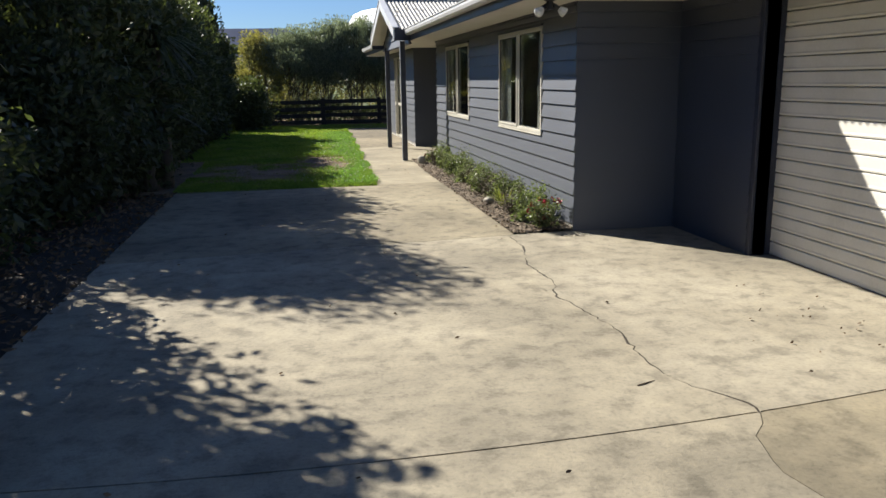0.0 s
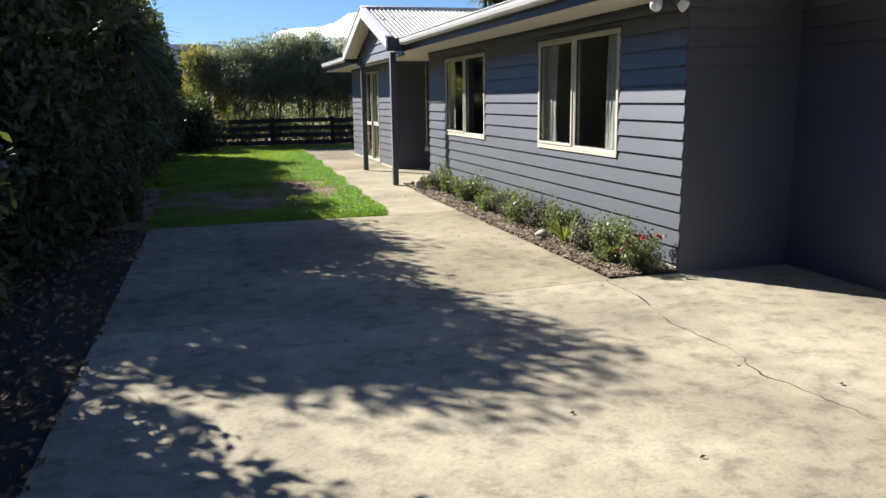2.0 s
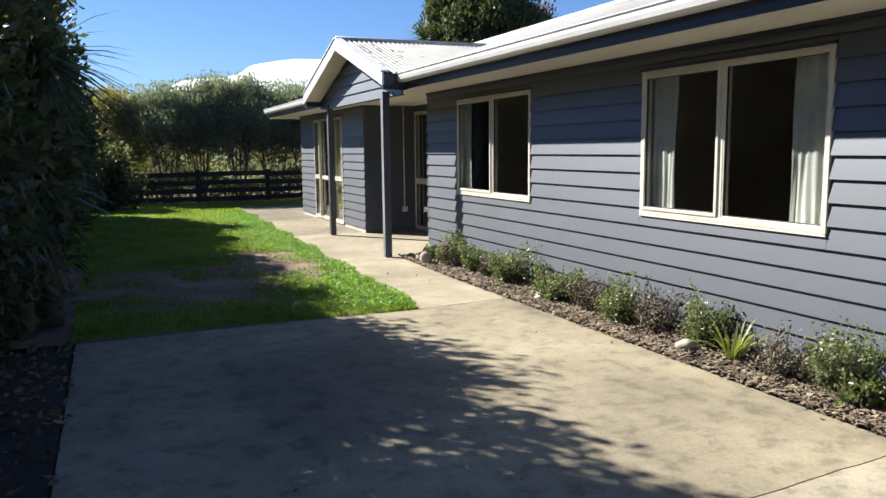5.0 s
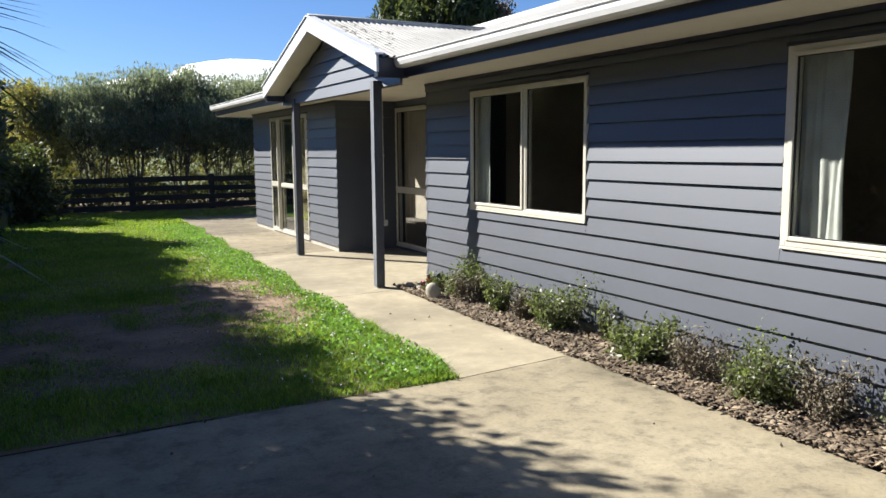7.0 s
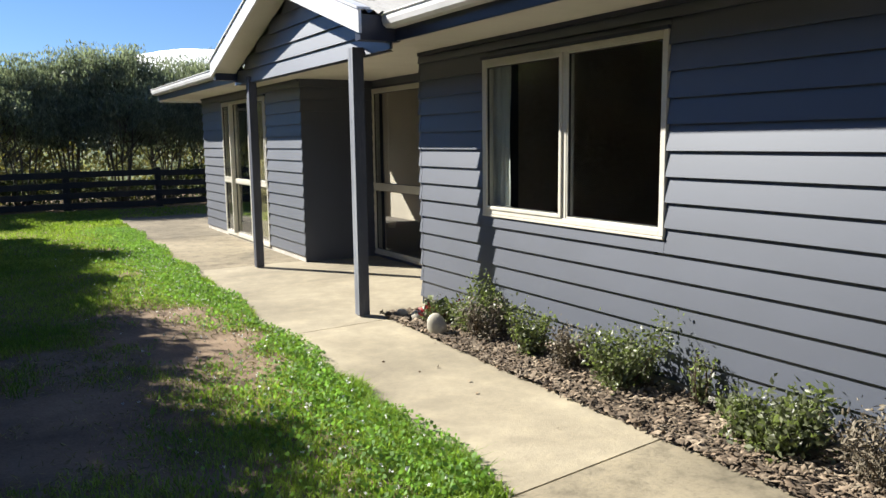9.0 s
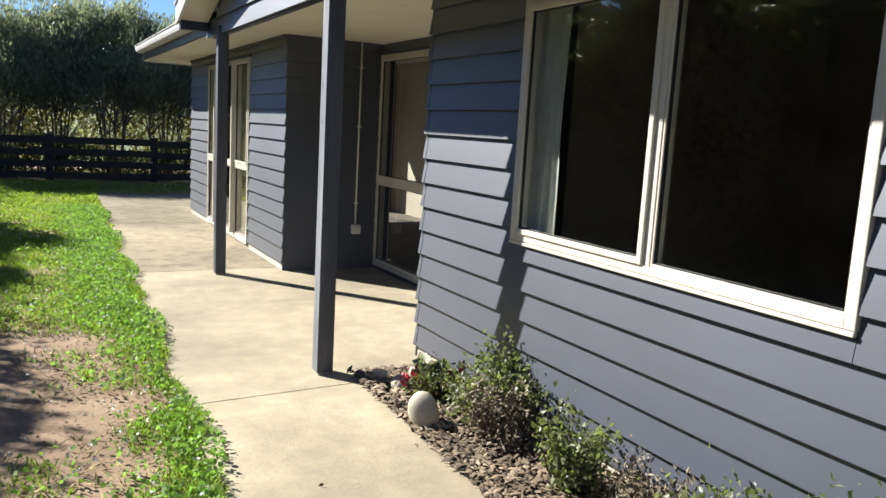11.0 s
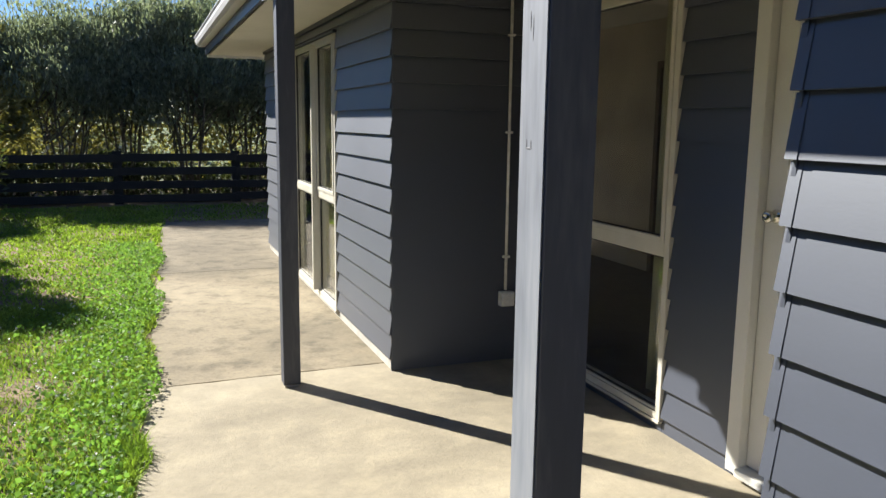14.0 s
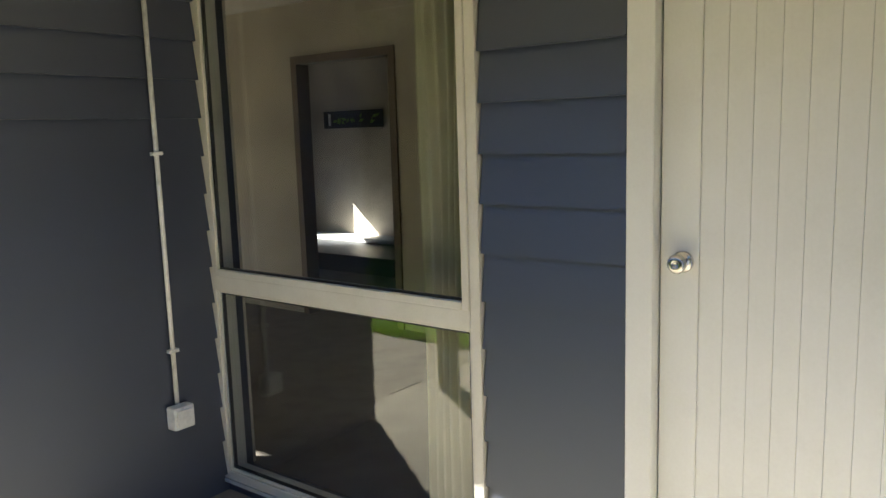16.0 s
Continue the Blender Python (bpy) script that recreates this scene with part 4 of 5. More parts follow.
def post(y, label):
    p = thing("porch_post", label, "post", "porch posts", at=(2.110 if y < 17 else 2.174, y, 0))
    bm = boxes(bmesh.new(), (-0.047, -0.047, 0.012, 0.047, 0.047, SOFFIT_Z - 0.001), bevel=0.004)
    for k in range(5, 16):
        bmesh.ops.bisect_plane(bm, geom=bm.verts[:] + bm.edges[:] + bm.faces[:], plane_co=(0, 0, k * 0.13), plane_no=(0, 0, 1))
    for v_ in bm.verts:
        v_.co.x += 0.0016 * noise.noise((y, v_.co.z * 2, 3))
    part("shaft", bm, POST, p)
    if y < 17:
        # thin plate of worn paint, its colour lightened to stand for direct sun
        slab("sunlit_face", -0.0495, -0.043, 0.016, -0.0475, 0.043, SOFFIT_Z - 0.004, LITWORNPOST, p, "weathered paint on the sunny face, paled to carry the sunlight")
        for ky, kz, ka, kb in ((0.008, 1.424, 0.010, 0.002), (0.017, 1.432, 0.002, 0.009), (0.001, 1.431, 0.0015, 0.008), (0.004, 1.62, 0.002, 0.022), (0.013, 1.632, 0.0015, 0.018)):
            v_ = [(-0.0497, ky + ka * math.cos(a), kz + kb * math.sin(a)) for a in (k * math.pi / 5 for k in range(10))]
            v_ += [(-0.0503, ky + 0.6 * (q[1] - ky), kz + 0.6 * (q[2] - kz)) for q in v_]
            piece("knot", v_, [tuple(range(10, 20))] + [(k, (k + 1) % 10, 10 + (k + 1) % 10, 10 + k) for k in range(10)], KNOT, p, "dark knot showing through the paint")
    part("foot", boxes(bmesh.new(), (-0.040, -0.040, 0.0, 0.040, 0.040, 0.011)), SLABEDGE, p)
    return p


post(15.46, "square slate-blue porch post with weathered knotty paint")
post(18.52, "square slate-blue porch post on the concrete")


# ---- fittings ----
def conduit():
    c = thing("socket", "white outdoor socket with its conduit on the shaded porch wall", "socket")
    x, y = 3.51, Y_SIDE - 0.03
    v, fc = tube([(x, y - 0.010, 0.45), (x, y - 0.010, SOFFIT_Z - 0.001)], [0.009, 0.009], 10)
    pipe = piece("conduit", v, fc, PLASTIC, c, "white plastic conduit", True)
    box = part("box", boxes(bmesh.new(), (x - 0.045, y - 0.055, 0.355, x + 0.045, y, 0.445), bevel=0.008), PLASTIC, c)
    part("flap", boxes(bmesh.new(), (x - 0.036, y - 0.064, 0.365, x + 0.036, y - 0.056, 0.435), bevel=0.003), PLASTIC, box)
    for z in (0.66, 1.415, 1.98):
        part("saddle", boxes(bmesh.new(), (x - 0.022, y - 0.022, z - 0.007, x + 0.022, y, z + 0.007), bevel=0.003), PLASTIC, pipe)


conduit()


def spotlight():
    s = thing("spotlight", "black twin floodlight with clear bulbs under the eave corner", "outdoor light")
    x, y, z = 2.42, 7.64, SOFFIT_Z
    v, fc = tube([(x, y, z), (x, y, z - 0.02), (x, y, z - 0.03)], [0.055, 0.055, 0.035], 16)
    piece("base", v, fc, BLACKPL, s, smooth=False)
    v, fc = tube([(x, y, z - 0.03), (x, y, z - 0.10), (x, y, z - 0.105)], [0.03, 0.034, 0.02], 12)
    piece("sensor", v, fc, BLACKPL, s)
    for sx in (-1, 1):
        a = Vector((x + sx * 0.02, y - 0.005, z - 0.05))
        d = Vector((sx * 0.80, -0.30, -0.62)).normalized()
        v, fc = tube([a, a + d * 0.04, a + d * 0.08], [0.016, 0.02, 0.026], 12)
        arm = piece("arm", v, fc, BLACKPL, s, smooth=True)
        pts = [(0.075, 0.024), (0.095, 0.034), (0.12, 0.043), (0.14, 0.046), (0.15, 0.040), (0.155, 0.015)]
        v, fc = tube([a + d * p for p, r in pts], [r for p, r in pts], 16)
        piece("bulb", v, fc, LENSGLASS, arm, "clear reflector bulb", True)


spotlight()


# ---- fence ----
def fence():
    fpath = [(-8.0, 26.8), (-5.6, 27.6), (-3.2, 28.4), (-0.95, 28.9), (1.03, 29.0), (3.03, 29.05), (5.03, 29.1), (7.03, 29.15)]
    fe = thing("fence", "black-stained timber post and rail fence", "fence")
    for x, y in fpath:
        part("post", boxes(bmesh.new(), (x - 0.075, y - 0.05, -0.10, x + 0.075, y + 0.05, 0.92), bevel=0.008), FENCE, fe)
    for i, ((x0, y0), (x1, y1)) in enumerate(zip(fpath, fpath[1:])):
        d = Vector((x1 - x0, y1 - y0, 0))
        L, ang = d.length, math.atan2(d.y, d.x)
        for k, z in enumerate((0.10, 0.33, 0.56, 0.80)):
            ob = part("rail", boxes(bmesh.new(), (0.0, -0.022, -0.068, L, 0.022, 0.068), bevel=0.005), FENCE, fe)
            ob.location = (x0 + 0.06 * math.sin(ang), y0 - 0.075 * math.cos(ang), z + 0.012 * math.sin(i * 3 + k))
            ob.rotation_euler = (0, 0.004 * math.sin(i * 5 + k), ang)


fence()


# ---- trees, hedges and shrubs ----
def limb(rng, base, tip, r0, r1, bend=0.15, n=5):
    base, tip = Vector(base), Vector(tip)
    L = (tip - base).length
    off = Vector(rng.normal(size=3)) * bend * L
    path = [base.lerp(tip, k / n) + off * math.sin(math.pi * k / n) * 0.6 for k in range(n + 1)]
    return tube(path, [r0 + (r1 - r0) * k / n for k in range(n + 1)], 6)


def tree(name, x, y, h, r, label, mat, seed, clumps=70, per=420, leaf=(0.10, 0.035), base_z=0.5, squash=1.0, group="", up=0.0, stems=4, clump_r=0.34, dense_low=False, category="tree", east=None, plume=1.0, girth=0.055):
    """Tapered trunk with limbs that fork to leaf clumps spread through an uneven crown."""
    rng = np.random.default_rng(seed)
    t = thing(name, label, category, group, at=(x, y, 0))
    wood, tips = [], []
    for k in range(stems):
        a = 2 * math.pi * (k + rng.random() * 0.6) / stems
        top = Vector((0.45 * r * math.cos(a), 0.45 * r * math.sin(a), h * rng.uniform(0.62, 0.86)))
        foot = Vector((0.10 * math.cos(a), 0.10 * math.sin(a), -0.08))
        wood.append(limb(rng, foot, top, girth + 0.18 * girth * h, min(0.018, girth * 0.5), 0.07, 7))
        tips.append((foot, top))
    centres = []
    for k in range(clumps):
        q = rng.random()
        z = base_z + (h - base_z) * (q if not dense_low else q ** 0.8)
        env = math.sqrt(max(0.03, 1 - (2 * (z - base_z) / (h - base_z) - 0.85) ** 2 / 1.5)) * (1 + 0.25 * noise.noise((seed, z * 2, k * 0.1)))
        a = rng.uniform(0, 2 * math.pi)
        rad = r * env * (0.35 + 0.65 * math.sqrt(rng.random()))
        c = Vector((rad * math.cos(a) * squash, rad * math.sin(a), z))
        centres.append(c)
        if k % 2 == 0:
            foot, top = tips[int(rng.integers(stems))]
            start = foot.lerp(top, min(0.95, max(0.15, (z - 0.4) / h)))
            wood.append(limb(rng, start, c, 0.018, 0.005, 0.12, 4))
    v, fc = merge(*wood)
    piece("trunk", v, fc, BARK, t, smooth=True)
    pts, out = [], []
    for c in centres:
        s = clump_r * rng.uniform(0.6, 1.35)
        m = int(per * rng.uniform(0.6, 1.3))
        p = np.clip(rng.normal(size=(m, 3)), -1.7, 1.7) * s * np.array([0.55, 0.55, 0.5 * plume])
        pts.append(p + np.array(c))
        dirv = np.array(c) - np.array([0, 0, h * 0.4])
        dirv = dirv / (np.linalg.norm(dirv) + 1e-6) + np.array([0, 0, up])
        out.append(np.repeat(dirv[None] * 0.7, m, 0))
    pts, out = np.concatenate(pts), np.concatenate(out)
    pts[:, 2] = np.maximum(pts[:, 2], 0.05)
    if east is not None:
        dent = np.array([0.45 * noise.noise((q[1] * 1.7 + seed, q[2] * 1.9, 3.3)) + 0.22 * noise.noise((q[1] * 5 + seed, q[2] * 5, 8.1)) for q in pts])
        keep = pts[:, 0] + x < east - 0.18 + dent - 0.25 * rng.random(len(pts)) ** 2
        pts, out = pts[keep], out[keep]
    v, fc = leaves(rng, pts, leaf[0], leaf[1], 0.05, out)
    leaf_object("crown", v, fc, mat, t)
    return t


DT = "dense dark evergreen tree beside the drive, in shade"
G = "trees along the drive"
for i, (x, y, h, r) in enumerate([(-3.15, 11.5, 4.3, 1.6), (-3.05, 14.12, 3.6, 1.6), (-3.1, 16.65, 3.5, 1.45), (-3.2, 19.25, 3.5, 1.5), (-3.1, 22.15, 3.3, 1.5), (-3.3, 24.85, 4.05, 1.5), (-3.0, 10.3, 2.0, 0.85), (-3.45, 6.3, 3.95, 1.5), (-3.7, 3.62, 4.4, 1.7), (-3.7, 0.62, 4.2, 1.7), (-2.75, 12.5, 2.5, 0.85)]):
    tree("tree", x, y, h, r, DT, LEAF, 20 + i, clumps=150, per=480 if y > 18 else 300, leaf=(0.12, 0.052), base_z=0.3, group=G, clump_r=0.36, east=-1.75 if y < 9.6 else (-1.5 if y < 12 else (-1.4 if y < 15 else -1.25)))


def under_hedge(name, x0, x1, y0, y1, h, n, mat, label, seed, leaf=(0.12, 0.045)):
    """A loose bank of low foliage."""
    rng = np.random.default_rng(seed)
    p = np.stack([rng.uniform(x0, x1, n), rng.uniform(y0, y1, n), np.zeros(n)], 1)
    top = np.array([h * (0.75 + 0.5 * noise.noise((a * 0.6, b * 0.6, seed))) for a, b, _ in p])
    p[:, 2] = top * rng.random(n) ** 0.7
    v, fc = leaves(rng, p, leaf[0], leaf[1])
    return tagged(leaf_object(name, v, fc, mat), label, "hedge", kind="stuff")


under_hedge("backing_hedge", -6.6, -4.6, -4, 30, 4.4, 90000, LEAF, "dark hedge standing in shade behind the trees", 4, (0.20, 0.09))
under_hedge("low_hedge", -3.4, -2.1, 12.2, 27.5, 1.3, 26000, LEAF, "dark low shrubs under the trees", 6)
under_hedge("low_hedge", -4.2, -2.3, -2, 11.6, 1.1, 26000, LEAF, "dark low shrubs under the trees", 7)

# the row of trees behind the fence: thin bare stems below, feathery crowns above
for i, x in enumerate(np.arange(0.15, 12.5, 1.05)):
    j = (i * 37 % 11) / 11
    tree("hedge_tree", float(x), 29.45 + 0.25 * math.sin(i * 2.1), 2.95 + 0.65 * j, 1.1, "olive-green feathery hedge tree behind the fence", HEDGELEAF, 60 + i, clumps=66, per=420, leaf=(0.10, 0.026), plume=1.45,
         base_z=1.75, group="hedge trees behind the fence", up=1.3, stems=10, clump_r=0.34, girth=0.016)
under_hedge("low_hedge", -3.5, 13, 29.25, 29.75, 1.0, 17000, LEAF, "dark undergrowth behind the fence", 23, (0.12, 0.05))
under_hedge("dry_scrub", -1.6, 13, 29.0, 30.6, 2.0, 9000, HEDGELEAF, "thin twiggy growth under the hedge trees", 19, (0.10, 0.03))
under_hedge("far_hedge", -10, 14, 31.6, 33.0, 2.7, 40000, PALELEAF, "pale sunlit scrub behind the hedge trees", 9, (0.16, 0.07))
# dark foliage added where only shade lies before the fence
tree("tree", -1.6, 27.0, 1.38, 0.8, "low dark foliage added to stand for the shade before the fence", LEAF, 105, clumps=70, per=260, leaf=(0.11, 0.05), base_z=0.1, clump_r=0.36)
tree("tree", -1.15, 29.5, 2.95, 0.75, "pale yellow-green bush catching the sun", PALELEAF, 101, clumps=45, per=260, leaf=(0.14, 0.05), base_z=0.4)
tree("tree", -3.4, 33.5, 3.3, 1.5, "dark green tree far beyond the fence", LEAF, 102, clumps=60, per=260, leaf=(0.18, 0.07), base_z=0.4)
tree("tree", 14.6, 38.0, 8.7, 2.5, "large dark green tree beyond the roof", LEAF, 103, clumps=150, per=330, leaf=(0.28, 0.10), base_z=3.5, clump_r=0.75, stems=3)
tree("tree", 17.2, 38.5, 7.6, 1.7, "reddish-brown tree beyond the roof", CHIP, 104, clumps=50, per=260, leaf=(0.24, 0.09), base_z=3.5, clump_r=0.6, stems=3)


def cabbage_tree(x, y, h, seed, n=110, size=1.0):
    """A head of long sword leaves on a bare trunk."""
    rng = np.random.default_rng(seed)
    t = thing("cabbage_tree", "spiky cabbage tree with long sword leaves", "tree", at=(x, y, 0))
    v, fc = tube([(0, 0, -0.08), (0.02, 0.03, h * 0.5), (0.0, 0.0, h)], [0.09, 0.075, 0.07], 9)
    piece("trunk", v, fc, BARK, t, smooth=True)
    verts, faces = [], []
    for k in range(n):
        a, e = rng.uniform(0, 2 * math.pi), radians(rng.uniform(-50, 80))
        d = Vector((math.cos(a) * math.cos(e), math.sin(a) * math.cos(e), math.sin(e)))
        side = d.cross(Vector((0, 0, 1))).normalized()
        L, w = size * rng.uniform(0.7, 1.02), size * rng.uniform(0.016, 0.026)
        o = len(verts)
        for q, ww in ((0.03, 0.5), (0.35, 1.0), (0.7, 0.8), (1.0, 0.03)):
            p = Vector((0, 0, h)) + d * L * q - Vector((0, 0, 0.28 * q * q * L))
            verts += [tuple(p + side * w * ww), tuple(p - side * w * ww)]
        faces += [(o + 2 * i, o + 2 * i + 1, o + 2 * i + 3, o + 2 * i + 2) for i in range(3)]
    piece("sword_leaves", verts, faces, LEAF, t)


cabbage_tree(11.7, 38.0, 6.3, 7, 150, 1.25)
cabbage_tree(-1.85, 12.75, 2.25, 5, 150)
cabbage_tree(-2.05, 12.4, 1.3, 6, 80)


def shrub(x, y, h, r, mat, label, seed, n=900, leaf=(0.031, 0.017), flowers=None, nf=0, twiggy=0.5, category="shrub"):
    rng = np.random.default_rng(seed)
    t = thing("shrub", label, category, "bed plants", at=(x, y, gz(y) + 0.02))
    h *= 0.86
    wood, pts = [], []
    k = 13
    for i in range(k):
        a = 2 * math.pi * (i + rng.random()) / k
        top = Vector((r * math.cos(a) * rng.uniform(0.2, 0.95), r * math.sin(a) * rng.uniform(0.2, 0.95), h * rng.uniform(0.35, 1.12)))
        wood.append(limb(rng, (0.02 * math.cos(a), 0.02 * math.sin(a), -0.03), top, 0.006, 0.0018, 0.12, 4))
        m = int(2.3 * n / k)
        q = rng.uniform(0.18, 1.05, m)[:, None]
        pts.append(np.array(top)[None] * q + rng.normal(size=(m, 3)) * r * 0.16)
    for v, fc in wood:
        piece("stem", v, fc, TWIG, t)
    p = np.concatenate(pts)
    p[:, 2] = np.maximum(p[:, 2], 0.02)
    v, fc = leaves(rng, p, leaf[0], leaf[1], -0.15)
    leaf_object("foliage", v, fc, mat, t)
    if flowers:
        c = p[rng.choice(len(p), nf)] + np.array([0, 0, 0.05])
        c[:, 2] = np.clip(c[:, 2], h * 0.45, h * 1.1)
        for q in c:
            v, fc = leaves(rng, q + rng.normal(size=(14, 3)) * 0.013, 0.030, 0.022)
            leaf_object("flower", v, fc, flowers, t)
    return t


def strap_plant(x, y, h, seed, n=42):
    rng = np.random.default_rng(seed)
    t = thing("strap_plant", "yellow-green strap-leaved clump in the bed", "plant", "bed plants", at=(x, y, gz(y) + 0.02))
    for k in range(n):
        verts, faces = [], []
        a, L, w = rng.uniform(0, 6.283), h * rng.uniform(0.8, 1.5), rng.uniform(0.007, 0.012)
        d, side = Vector((math.cos(a), math.sin(a), 0)), Vector((-math.sin(a), math.cos(a), 0))
        o, lean = len(verts), rng.uniform(0.25, 0.8)
        for q, ww in ((0.0, 0.7), (0.35, 1.0), (0.7, 0.9), (1.0, 0.05)):
            p = d * (0.02 + L * lean * q) + Vector((0, 0, L * (q * 0.95 - 0.75 * lean * q * q)))
            verts += [tuple(p + side * w * ww), tuple(p - side * w * ww)]
        faces += [(o + 2 * i, o + 2 * i + 1, o + 2 * i + 3, o + 2 * i + 2) for i in range(3)]
        piece("blade", verts, faces, STRAP, t)


RL, GL = "leafy green rose bush in the mulch bed", "grey-brown twiggy shrub in the mulch bed"
shrub(2.50, 8.08, 0.29, 0.22, ROSELEAF, "low green shrub with red flowers at the bed's end", 1, 700, (0.035, 0.016), RED, 14)
shrub(2.56, 8.63, 0.40, 0.30, ROSELEAF, RL, 2, 1500)
shrub(2.48, 8.98, 0.29, 0.22, GREYLEAF, GL, 12, 900, (0.03, 0.010))
strap_plant(2.46, 9.40, 0.30, 3)
shrub(2.60, 9.80, 0.40, 0.28, ROSELEAF, RL, 4, 1200)
shrub(2.58, 10.33, 0.31, 0.25, GREYLEAF, GL, 5, 1000, (0.03, 0.010))
shrub(2.52, 10.73, 0.38, 0.29, ROSELEAF, RL, 6, 1300)
shrub(2.56, 11.23, 0.29, 0.29, GREYLEAF, GL, 7, 1100, (0.03, 0.010))
shrub(2.55, 11.76, 0.24, 0.30, ROSELEAF, "low bright green ground-cover shrub in the bed", 8, 1500, (0.038, 0.02))
shrub(2.68, 12.33, 0.31, 0.11, ROSELEAF, "thin upright sprig by the wall", 9, 160)
shrub(2.58, 12.83, 0.43, 0.29, ROSELEAF, RL, 10, 1500)
shrub(2.56, 13.28, 0.28, 0.22, GREYLEAF, GL, 11, 900, (0.03, 0.010))
shrub(2.54, 13.66, 0.33, 0.20, ROSELEAF, RL, 13, 700)
shrub(2.64, 14.42, 0.40, 0.27, ROSELEAF, RL, 14, 1400)
shrub(2.50, 14.20, 0.28, 0.22, GREYLEAF, GL, 15, 900, (0.03, 0.010))
shrub(2.52, 14.80, 0.19, 0.19, ROSELEAF, "small dark shrub with red flowers near the porch", 16, 600, (0.03, 0.014), RED, 10)


def stone(x, y, z, r, label, seed, squash=(1, 1, 0.7)):
    bm = bmesh.new()
    bmesh.ops.create_icosphere(bm, subdivisions=3, radius=r)
    for v_ in bm.verts:
        k = 1 + 0.14 * noise.noise(v_.co / r * 1.2 + Vector((seed, 0, 0)))
        v_.co = Vector((v_.co.x * squash[0], v_.co.y * squash[1], v_.co.z * squash[2])) * k
    ob = tagged(part("stone", bm, ROCK, smooth=True), label, "stone", "bed stones")
    ob.location, ob.rotation_euler = (x, y, z + gz(y)), (0.2, 0.5, seed)
    return ob


shrub(2.58, 14.98, 0.15, 0.12, ROSELEAF, "small pale green broad-leaved plant by the stones", 17, 60, (0.075, 0.05))
shrub(2.42, 8.40, 0.16, 0.16, ROSELEAF, "small light green sprouting plant at the bed's edge", 18, 160, (0.07, 0.035))


stone(2.285, 14.50, 0.085, 0.088, "smooth pale egg-shaped stone in the bed", 2.0, (0.82, 0.9, 1.15))
stone(2.40, 15.02, 0.05, 0.055, "small pale stone near the post", 4.0)
stone(2.55, 15.12, 0.05, 0.05, "small pale stone near the post", 6.0)
stone(2.36, 15.20, 0.04, 0.05, "small grey stone at the bed's corner", 7.0)
stone(2.36, 9.75, 0.05, 0.07, "small pale stone among the plants", 8.0)
stone(2.66, 13.3, 0.05, 0.06, "small pale stone among the plants", 9.0)


def chips():
    """Bark chips strewn over the bed by the wall."""
    rng = np.random.default_rng(12)
    n = 13000
    y = rng.uniform(7.92, 15.36, n)
    edge = 2.155 + 0.004 * (y - 8) + 0.05 * np.clip((y - 13.6) / 1.6, 0, 1)
    x = edge + (2.80 - edge) * rng.random(n) ** 1.1
    c = np.stack([x, y, 0.012 + 0.030 * rng.random(n) + np.array([gz(q) for q in y])], 1)
    a, tilt = rng.uniform(0, 6.283, n), rng.normal(0, 0.35, n)
    L, Wd = rng.uniform(0.012, 0.036, n)[:, None], rng.uniform(0.006, 0.016, n)[:, None]
    u = np.stack([np.cos(a) * np.cos(tilt), np.sin(a) * np.cos(tilt), np.sin(tilt)], 1)
    w = np.stack([-np.sin(a), np.cos(a), rng.normal(0, 0.3, n)], 1)
    t = np.array([0, 0, 0.006])
    v = np.stack([c - u * L, c + w * Wd, c + u * L, c - w * Wd, c + t], 1).reshape(-1, 3)
    i = np.arange(n)[:, None] * 5
    fc = np.concatenate([i + k for k in ([0, 3, 4], [3, 2, 4], [2, 1, 4], [1, 0, 4])], 0)
    tagged(leaf_object("bark_chips", v, fc, CHIP), "brown bark chips and dead leaves on the bed", "mulch", kind="stuff")


chips()


# ---- grass ----
def bare(x, y):
    """How worn the turf is at a place: 1 is bare earth."""
    d = ((x - 0.62) / 0.66) ** 2 + ((y - 15.55) / 1.65) ** 2
    d2 = ((x + 0.75) / 1.5) ** 2 + ((y - 14.3) / 1.75) ** 2
    k = noise.noise((x * 2.2, y * 2.2, 0.4)) * 0.7 + noise.noise((x * 7, y * 7, 1.4)) * 0.35
    return 1.25 - min(d, d2 + 0.15) + k


